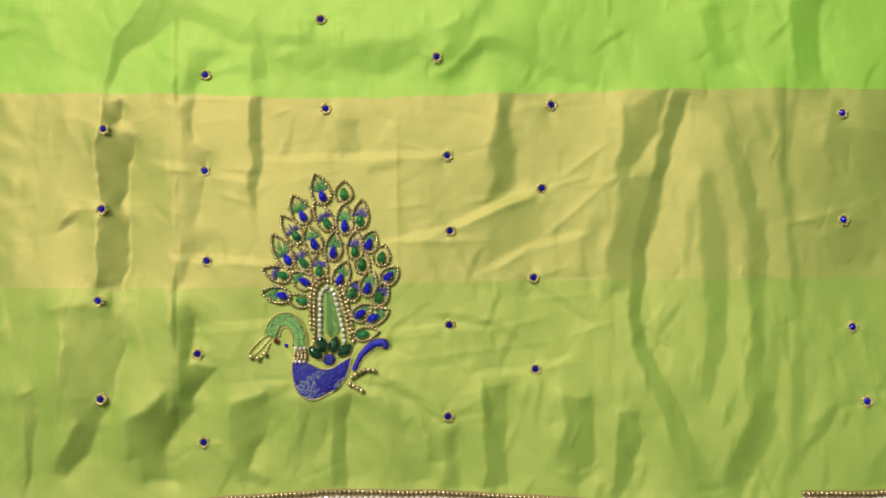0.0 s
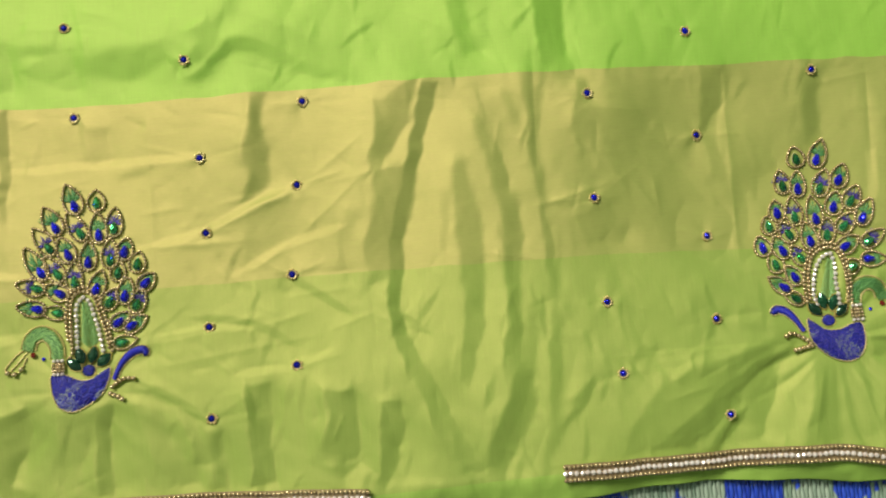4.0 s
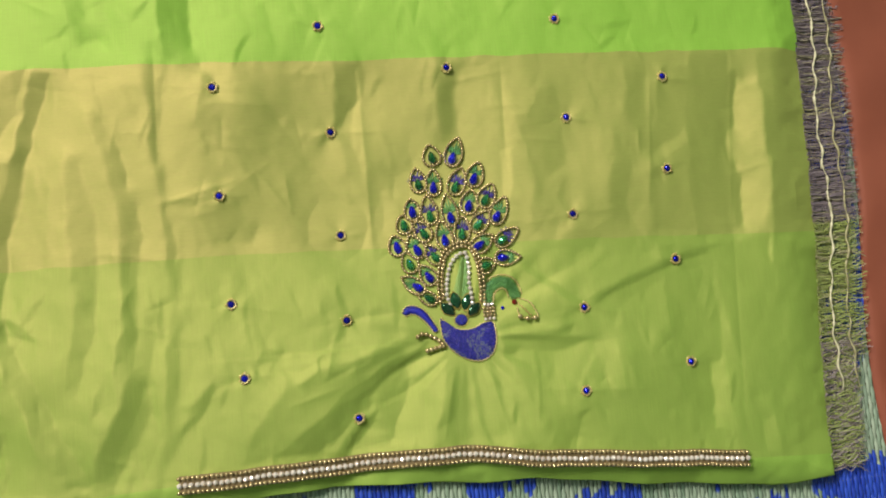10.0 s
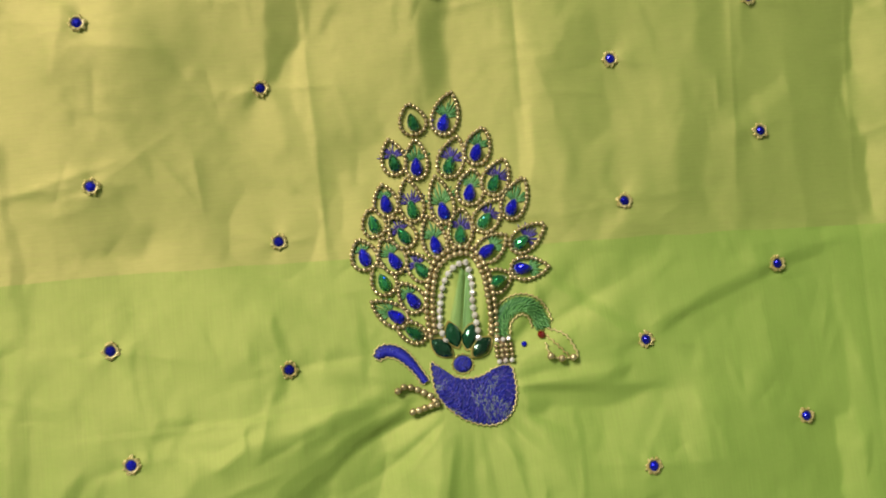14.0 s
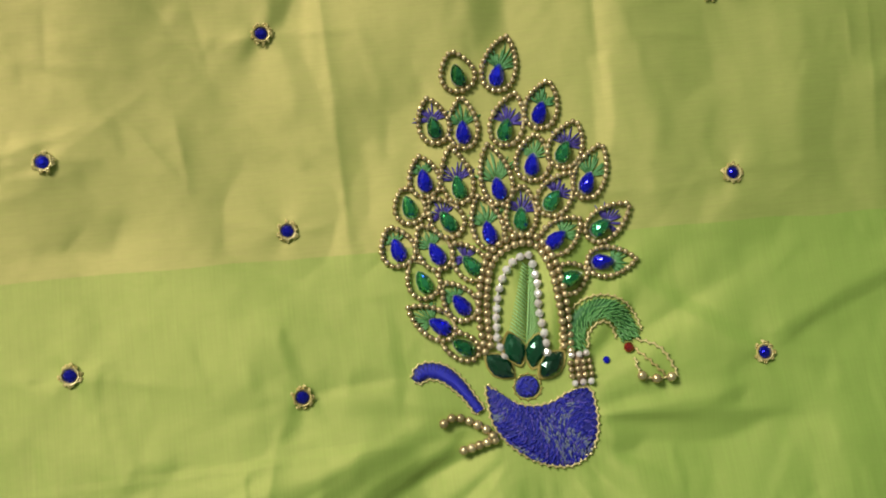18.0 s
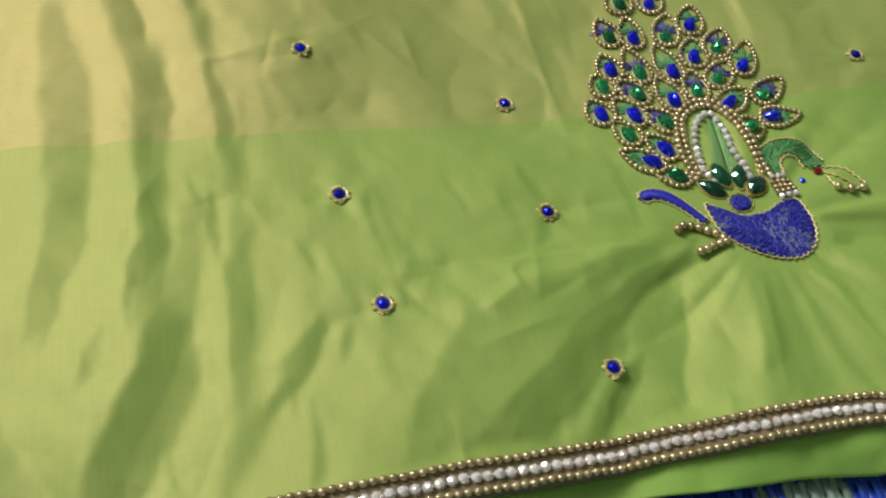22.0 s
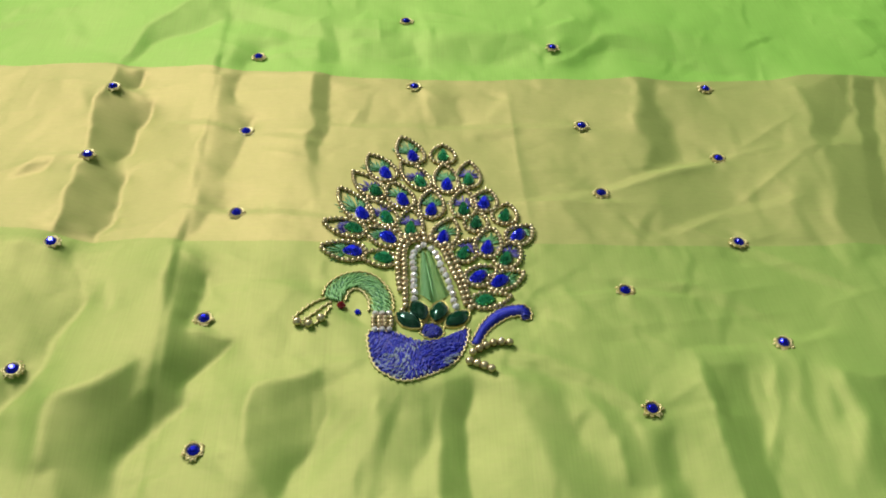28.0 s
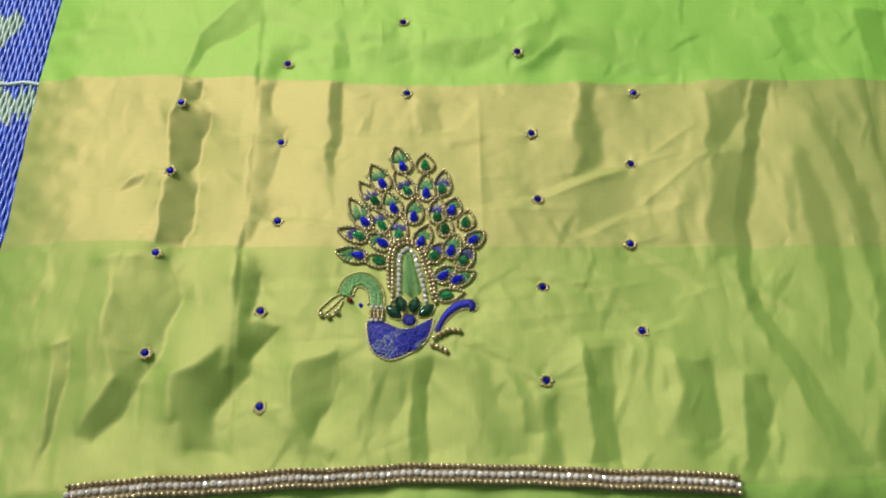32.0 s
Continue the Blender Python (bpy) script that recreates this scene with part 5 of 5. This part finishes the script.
def strip(*xy):
    """A sewn ribbon: a row of clear stones between two rows of gold beads."""
    root = tagged(new("beaded_strip"), "strip of clear stones and gold beads along the green hem", "trimming", "beaded strips along the hem")
    pts = [(xy[i], xy[i + 1]) for i in range(0, len(xy), 2)]
    line = glide(pts, 2.0)
    wavy = [(x, y + 0.22 * math.sin(x / 9) + 0.12 * math.sin(x / 4.1)) for x, y in line]
    verts, faces, m = [], [], len(wavy)
    prof = ((-4.6, -0.4), (-4.5, 0.7), (-2.6, 1.2), (0, 1.0), (2.6, 1.2), (4.5, 0.7), (4.6, -0.4))
    for x, y in wavy:
        z = float(lie(x, y))
        verts += [(x, y + o, z + h + 0.5) for o, h in prof]
    faces = [(i * 7 + k, (i + 1) * 7 + k, (i + 1) * 7 + k + 1, i * 7 + k + 1) for i in range(m - 1) for k in range(6)] + [tuple(range(7)), tuple(range((m - 1) * 7, m * 7))[::-1]]
    part("backing", mesh_of("backing", verts, faces, STRIP_BASE, True), root, "brown ribbon under the beads")
    for off, gap in ((-3.4, 2.32), (3.4, 2.32)):
        row = glide([(x, y + off) for x, y in wavy], gap)
        for i, (x, y) in enumerate(row):
            part("bead", BEAD, root, "", (x, y + random.uniform(-0.15, 0.15), float(lie(x, y - off)) + 2.2), random.uniform(-0.3, 0.3), (2.15, 2.15, 2.15))
    for x, y in glide(wavy, 2.95):
        part("stone", STRIP_STONE, root, "", (x, y + random.uniform(-0.2, 0.2), float(lie(x, y)) + 1.5), random.uniform(0, 1), (1, 1, 1), (random.uniform(-0.5, 0.5), random.uniform(-0.5, 0.5)))


pinch(-167.1, 105.1)
pinch(-166.4, 62.1)
pinch(-165.4, 13.6)
pinch(-162.6, -36.7)
pinch(-114.9, 135.8)
pinch(-113.8, 83.3)
pinch(-111.0, 34.9)
pinch(-114.5, -13.7)
pinch(-110.7, -59.0)
pinch(-53.0, 166.2)
pinch(-49.9, 117.3)
pinch(9.9, 144.9)
pinch(15.4, 91.6)
pinch(16.8, 51.1)
pinch(16.5, 1.3)
pinch(15.7, -46.0)
pinch(71.5, 119.2)
pinch(65.9, 74.0)
pinch(60.9, 26.2)
pinch(61.1, -21.6)
pinch(225.4, 113.2)
pinch(225.1, 56.5)
pinch(227.4, 0.0)
pinch(231.8, -38.3)
pinch(282.4, 144.6)
pinch(285.1, 87.8)
pinch(286.3, 32.2)
pinch(285.7, -13.2)
pinch(288.1, -64.1)
pinch(350.2, 119.0)
pinch(413.1, 143.7)
pinch(414.5, 87.9)
pinch(412.6, 34.0)
pinch(413.4, -17.2)
pinch(408.4, -61.4)
pinch(472.5, 108.2)
pinch(469.3, 55.7)
pinch(468.7, 5.0)
pinch(470.3, -51.7)

cloth()
red_cloth()
peacock_one = tagged(new("peacock_motif"), "beaded peacock embroidery with blue and green stones facing the plain edge", "embroidery", "embroidered peacocks")
peacock_two = tagged(new("peacock_motif"), "beaded peacock embroidery with blue and green stones facing the frayed edge", "embroidery", "embroidered peacocks")
heart(peacock_two, stones=((341.2, -9.4), (339.9, -4.2), (340.5, 2.7), (342.6, 10.4), (346.7, 16.1), (351.7, 17.7), (352.9, 11.2), (352.4, 2.8), (352.8, -4.3), (352.9, -9.8)), rim=((337.7, -5.8), (337.9, 2.3), (339.0, 10.0), (341.5, 16.9), (347.3, 20.8), (353.7, 20.4), (357.0, 13.4), (357.8, 4.6), (358.2, -3.4), (357.9, -8.4)))
heart(peacock_one, stones=((-51.2, -4.6), (-51.3, 1.6), (-51.4, 9.0), (-51.5, 15.8), (-50.0, 19.9), (-47.7, 21.4), (-44.7, 18.5), (-42.5, 11.9), (-40.4, 3.9), (-38.5, -7.0)), rim=((-54.1, -7.3), (-54.2, 0.1), (-54.3, 8.9), (-54.4, 17.3), (-52.4, 22.6), (-47.7, 24.4), (-42.6, 21.4), (-39.6, 11.9), (-36.8, 3.0), (-35.3, -5.3)))
feather(peacock_two, "green", 338.5, 70.9, 337.2, 77.7, 10.0)
feather(peacock_two, "blue", 349.7, 69.8, 353.9, 81.0, 10.0)
feather(peacock_two, "blue", 360.4, 57.7, 364.0, 66.6, 9.7)
feather(peacock_two, "plume", 330.2, 56.8, 329.0, 65.5, 8.9)
feather(peacock_two, "blue", 338.1, 54.4, 338.5, 64.6, 8.6)
feather(peacock_two, "plume", 350.0, 53.9, 354.2, 64.1, 9.7)
feather(peacock_two, "plume", 365.5, 45.6, 370.2, 54.1, 9.7)
feather(peacock_two, "blue", 356.3, 43.1, 358.5, 51.7, 10.0)
feather(peacock_two, "blue", 370.9, 36.0, 376.3, 46.4, 9.0)
feather(peacock_two, "blue", 325.6, 42.0, 324.9, 49.2, 8.9)
feather(peacock_two, "plume", 334.9, 39.0, 333.6, 50.5, 8.9)
feather(peacock_two, "blue", 345.9, 37.3, 344.3, 50.3, 8.9)
feather(peacock_two, "green", 320.5, 35.0, 319.3, 40.7, 8.8)
feather(peacock_two, "plume", 360.5, 32.3, 366.5, 39.3, 9.3)
feather(peacock_two, "plume", 351.1, 28.1, 352.7, 37.6, 8.9)
feather(peacock_two, "plume", 330.7, 29.8, 326.6, 36.7, 9.2)
feather(peacock_two, "blue", 341.7, 25.2, 339.8, 35.9, 8.9)
feather(peacock_two, "blue", 359.9, 21.1, 367.4, 26.2, 9.2)
feather(peacock_two, "plume", 372.9, 23.1, 381.9, 28.7, 8.6)
feather(peacock_two, "blue", 315.9, 23.4, 314.1, 30.1, 9.7)
feather(peacock_two, "blue", 326.4, 21.1, 322.5, 29.5, 9.4)
feather(peacock_two, "plume", 335.6, 16.8, 330.9, 23.4, 8.5)
feather(peacock_two, "blue", 372.4, 13.4, 381.6, 13.1, 8.6)
feather(peacock_two, "green", 362.3, 9.9, 367.7, 11.6, 8.9)
feather(peacock_two, "green", 321.8, 13.7, 319.4, 20.0, 9.1)
feather(peacock_two, "blue", 331.4, 6.2, 327.3, 12.7, 8.8)
feather(peacock_two, "blue", 324.6, 1.1, 316.6, 7.2, 8.1)
feather(peacock_two, "green", 330.3, -5.4, 323.8, -1.0, 7.1)
leaves(peacock_two, 339.6, -11.7, 344.1, -7.6, 349.9, -8.9, 353.7, -13.0)
body(peacock_two, outline=((335.3, -16.3), (340.6, -21.0), (346.2, -23.3), (352.0, -23.1), (357.0, -21.0), (362.6, -20.5), (363.7, -25.8), (363.3, -31.9), (360.9, -37.3), (356.3, -40.3), (350.9, -40.2), (345.1, -37.8), (339.6, -33.3), (335.7, -27.5), (334.9, -21.3)), dot=((346.3, -18.2), ), tail=((316.1, -12.9), (319.0, -10.6), (324.0, -11.8), (328.5, -16.4), (332.5, -23.0)))
neck(peacock_two, arc=((360.8, -9.7), (361.6, -4.6), (365.8, -0.4), (371.0, 0.4), (375.3, -2.7), (376.8, -8.6)), collar=((361.3, -10.8), (361.3, -19.1)), eye=((375.6, -11.1), (368.9, -13.7)), beak=((378.0, -9.0), (383.9, -12.1), (387.4, -19.6), (385.6, -20.5), (381.3, -20.4), (377.4, -19.1), (376.4, -13.5)))
foot(peacock_two, claws=((322.2, -25.0), (324.7, -23.8), (327.7, -24.5), (330.5, -26.1), (333.4, -28.0), (334.9, -30.0)))
foot(peacock_two, claws=((326.8, -32.8), (329.7, -32.3), (332.5, -31.6), (335.4, -31.2)))
feather(peacock_one, "blue", -51.1, 69.8, -55.2, 81.7, 10.2)
feather(peacock_one, "green", -39.8, 71.1, -39.8, 78.0, 9.6)
feather(peacock_one, "blue", -61.2, 58.9, -67.0, 70.1, 10.1)
feather(peacock_one, "plume", -48.6, 55.3, -55.0, 67.1, 9.0)
feather(peacock_one, "blue", -39.0, 53.8, -39.7, 65.9, 9.3)
feather(peacock_one, "plume", -31.0, 56.8, -30.1, 68.0, 9.0)
feather(peacock_one, "plume", -64.6, 48.3, -72.5, 59.2, 8.9)
feather(peacock_one, "blue", -55.0, 44.2, -59.0, 53.8, 9.5)
feather(peacock_one, "blue", -44.9, 39.7, -44.4, 50.8, 9.2)
feather(peacock_one, "plume", -33.5, 40.3, -33.0, 51.4, 9.3)
feather(peacock_one, "blue", -26.1, 43.9, -24.1, 51.4, 9.3)
feather(peacock_one, "blue", -68.9, 35.7, -77.1, 49.2, 9.2)
feather(peacock_one, "plume", -60.6, 34.3, -66.9, 43.5, 8.9)
feather(peacock_one, "plume", -52.2, 29.8, -52.0, 40.0, 8.9)
feather(peacock_one, "green", -29.6, 33.1, -28.2, 38.8, 8.3)
feather(peacock_one, "green", -19.5, 37.0, -18.0, 43.6, 9.0)
feather(peacock_one, "plume", -71.4, 27.4, -81.6, 30.6, 8.6)
feather(peacock_one, "blue", -59.9, 24.1, -67.3, 28.6, 9.2)
feather(peacock_one, "blue", -41.2, 25.3, -37.7, 35.2, 9.2)
feather(peacock_one, "blue", -15.6, 26.8, -10.8, 31.6, 8.9)
feather(peacock_one, "blue", -26.6, 20.8, -24.2, 30.4, 9.2)
feather(peacock_one, "plume", -34.6, 18.2, -31.1, 25.0, 8.6)
feather(peacock_one, "plume", -20.6, 15.8, -16.7, 23.8, 8.9)
feather(peacock_one, "blue", -71.3, 16.7, -81.9, 18.7, 8.6)
feather(peacock_one, "green", -61.2, 14.0, -69.5, 15.5, 7.4)
feather(peacock_one, "blue", -30.3, 7.2, -24.4, 11.9, 8.9)
feather(peacock_one, "blue", -23.5, 5.1, -15.5, 9.5, 8.6)
feather(peacock_one, "green", -28.8, -3.5, -20.8, -2.0, 7.4)
leaves(peacock_one, -53.2, -13.2, -50.0, -8.8, -43.8, -8.8, -38.2, -11.7)
body(peacock_one, outline=((-65.2, -18.2), (-61.1, -17.6), (-56.1, -18.8), (-51.3, -21.1), (-45.7, -21.4), (-40.2, -18.8), (-35.2, -15.3), (-35.7, -21.1), (-38.9, -28.4), (-45.6, -34.0), (-54.0, -37.4), (-59.3, -35.7), (-63.2, -31.6), (-65.1, -24.9)), dot=((-46.1, -16.7), ), tail=((-16.6, -11.2), (-17.8, -7.9), (-23.7, -9.1), (-29.6, -14.7), (-33.3, -22.3)))
neck(peacock_one, arc=((-61.5, -9.4), (-61.9, -3.5), (-64.9, 2.1), (-69.6, 4.2), (-74.6, 1.6), (-76.5, -4.3)), collar=((-61.2, -10.5), (-61.1, -17.9)), eye=((-73.9, -7.0), (-68.8, -9.3)), beak=((-77.4, -2.9), (-82.6, -7.0), (-87.8, -13.1), (-86.6, -15.2), (-83.1, -16.1), (-79.6, -13.7), (-76.8, -7.3)))
foot(peacock_one, claws=((-23.0, -22.3), (-27.1, -22.0), (-30.7, -23.5), (-34.2, -25.8)))
foot(peacock_one, claws=((-29.1, -32.5), (-32.4, -30.5), (-35.3, -29.3)))
stud(-167.1, 105.1)
stud(-166.4, 62.1)
stud(-165.4, 13.6)
stud(-162.6, -36.7)
stud(-114.9, 135.8)
stud(-113.8, 83.3)
stud(-111.0, 34.9)
stud(-114.5, -13.7)
stud(-110.7, -59.0)
stud(-53.0, 166.2)
stud(-49.9, 117.3)
stud(9.9, 144.9)
stud(15.4, 91.6)
stud(16.8, 51.1)
stud(16.5, 1.3)
stud(15.7, -46.0)
stud(71.5, 119.2)
stud(65.9, 74.0)
stud(60.9, 26.2)
stud(61.1, -21.6)
stud(225.4, 113.2)
stud(225.1, 56.5)
stud(227.4, 0.0)
stud(231.8, -38.3)
stud(282.4, 144.6)
stud(285.1, 87.8)
stud(286.3, 32.2)
stud(285.7, -13.2)
stud(288.1, -64.1)
stud(350.2, 119.0)
stud(413.1, 143.7)
stud(414.5, 87.9)
stud(412.6, 34.0)
stud(413.4, -17.2)
stud(408.4, -61.4)
stud(472.5, 108.2)
stud(469.3, 55.7)
stud(468.7, 5.0)
stud(470.3, -51.7)
strip(-185.2, -99.0, -114.4, -92.4, -40.9, -87.8, 21.6, -88.7, 94.2, -92.3)
strip(196.7, -87.7, 238.0, -87.7, 272.6, -87.2, 308.0, -87.3, 344.0, -88.1, 386.1, -94.5, 495.3, -106.3)

# ---- the mat: straws laid side by side, bound by cross threads ----
def mat():
    root = tagged(new("woven_mat"), "blue and grey-green plastic straw mat on the floor", "mat")
    shapes = []
    for phase in (0, 1):
        line = [(0, y, 0.6 * math.sin(math.pi * (y / 6.0 + phase))) for y in np.arange(-420, 421, 3.0).tolist()]
        verts, faces = tube(line, 1.3, 6, 0.7)
        shapes.append(mesh_of("straw", verts, faces, STRAW, True))
    pitch, k = 2.25, 0
    hidden = []
    for n, x in enumerate(np.arange(-420, 800, pitch).tolist()):
        if -345 < x < -236 or 225 < x < 640:
            part("straw", shapes[n % 2], root, "", (x, -60, MAT_Z))
        else:
            hidden.append(tube([(x, y, MAT_Z) for y in (-480, 360)], 1.12, 4, 0.8))
    tagged(part("straw_field", mesh_of("straw_field", *joined(hidden), STRAW), root, "straws that run on under the cloth"), kind="stuff")
    verts = [(x, y, z) for z in (-15.6, MAT_Z - 0.9) for y in (-480, 360) for x in (-421, 801)]
    part("backing", mesh_of("mat_backing", verts, [(0, 2, 3, 1), (4, 5, 7, 6), (0, 1, 5, 4), (2, 6, 7, 3), (0, 4, 6, 2), (1, 3, 7, 5)], BROWN), root, "dark underside of the mat")
    part("binding", mesh_of("binding", *tube([(x, 129 + 0.8 * math.sin(x / 3), MAT_Z + 0.9) for x in np.arange(-420, -200, 4.0).tolist()], 1.5, 6, 0.7), BIND, True), root, "grey binding cord across the mat")
    bits = [tube([(x, y, MAT_Z + 0.2) for x in (-420, 800)], 0.3, 4) for y in np.arange(-475, 356, 12.0).tolist()]
    tagged(part("cross_threads", mesh_of("cross_threads", *joined(bits), SILVER), root, "clear binding threads across the straws"), kind="stuff")


mat()

# each motif's and strip's own base point
for ob in list(scene.objects):
    if ob.parent is None and ob.name.split(".")[0] in ("peacock_motif", "beaded_strip"):
        spots = [c.data.vertices[0].co for c in ob.children if c.data and c.location.length == 0]
        base = sum(spots, Vector()) / len(spots)
        ob.location = base
        for c in ob.children:
            c.matrix_parent_inverse = Matrix.Translation(-base)
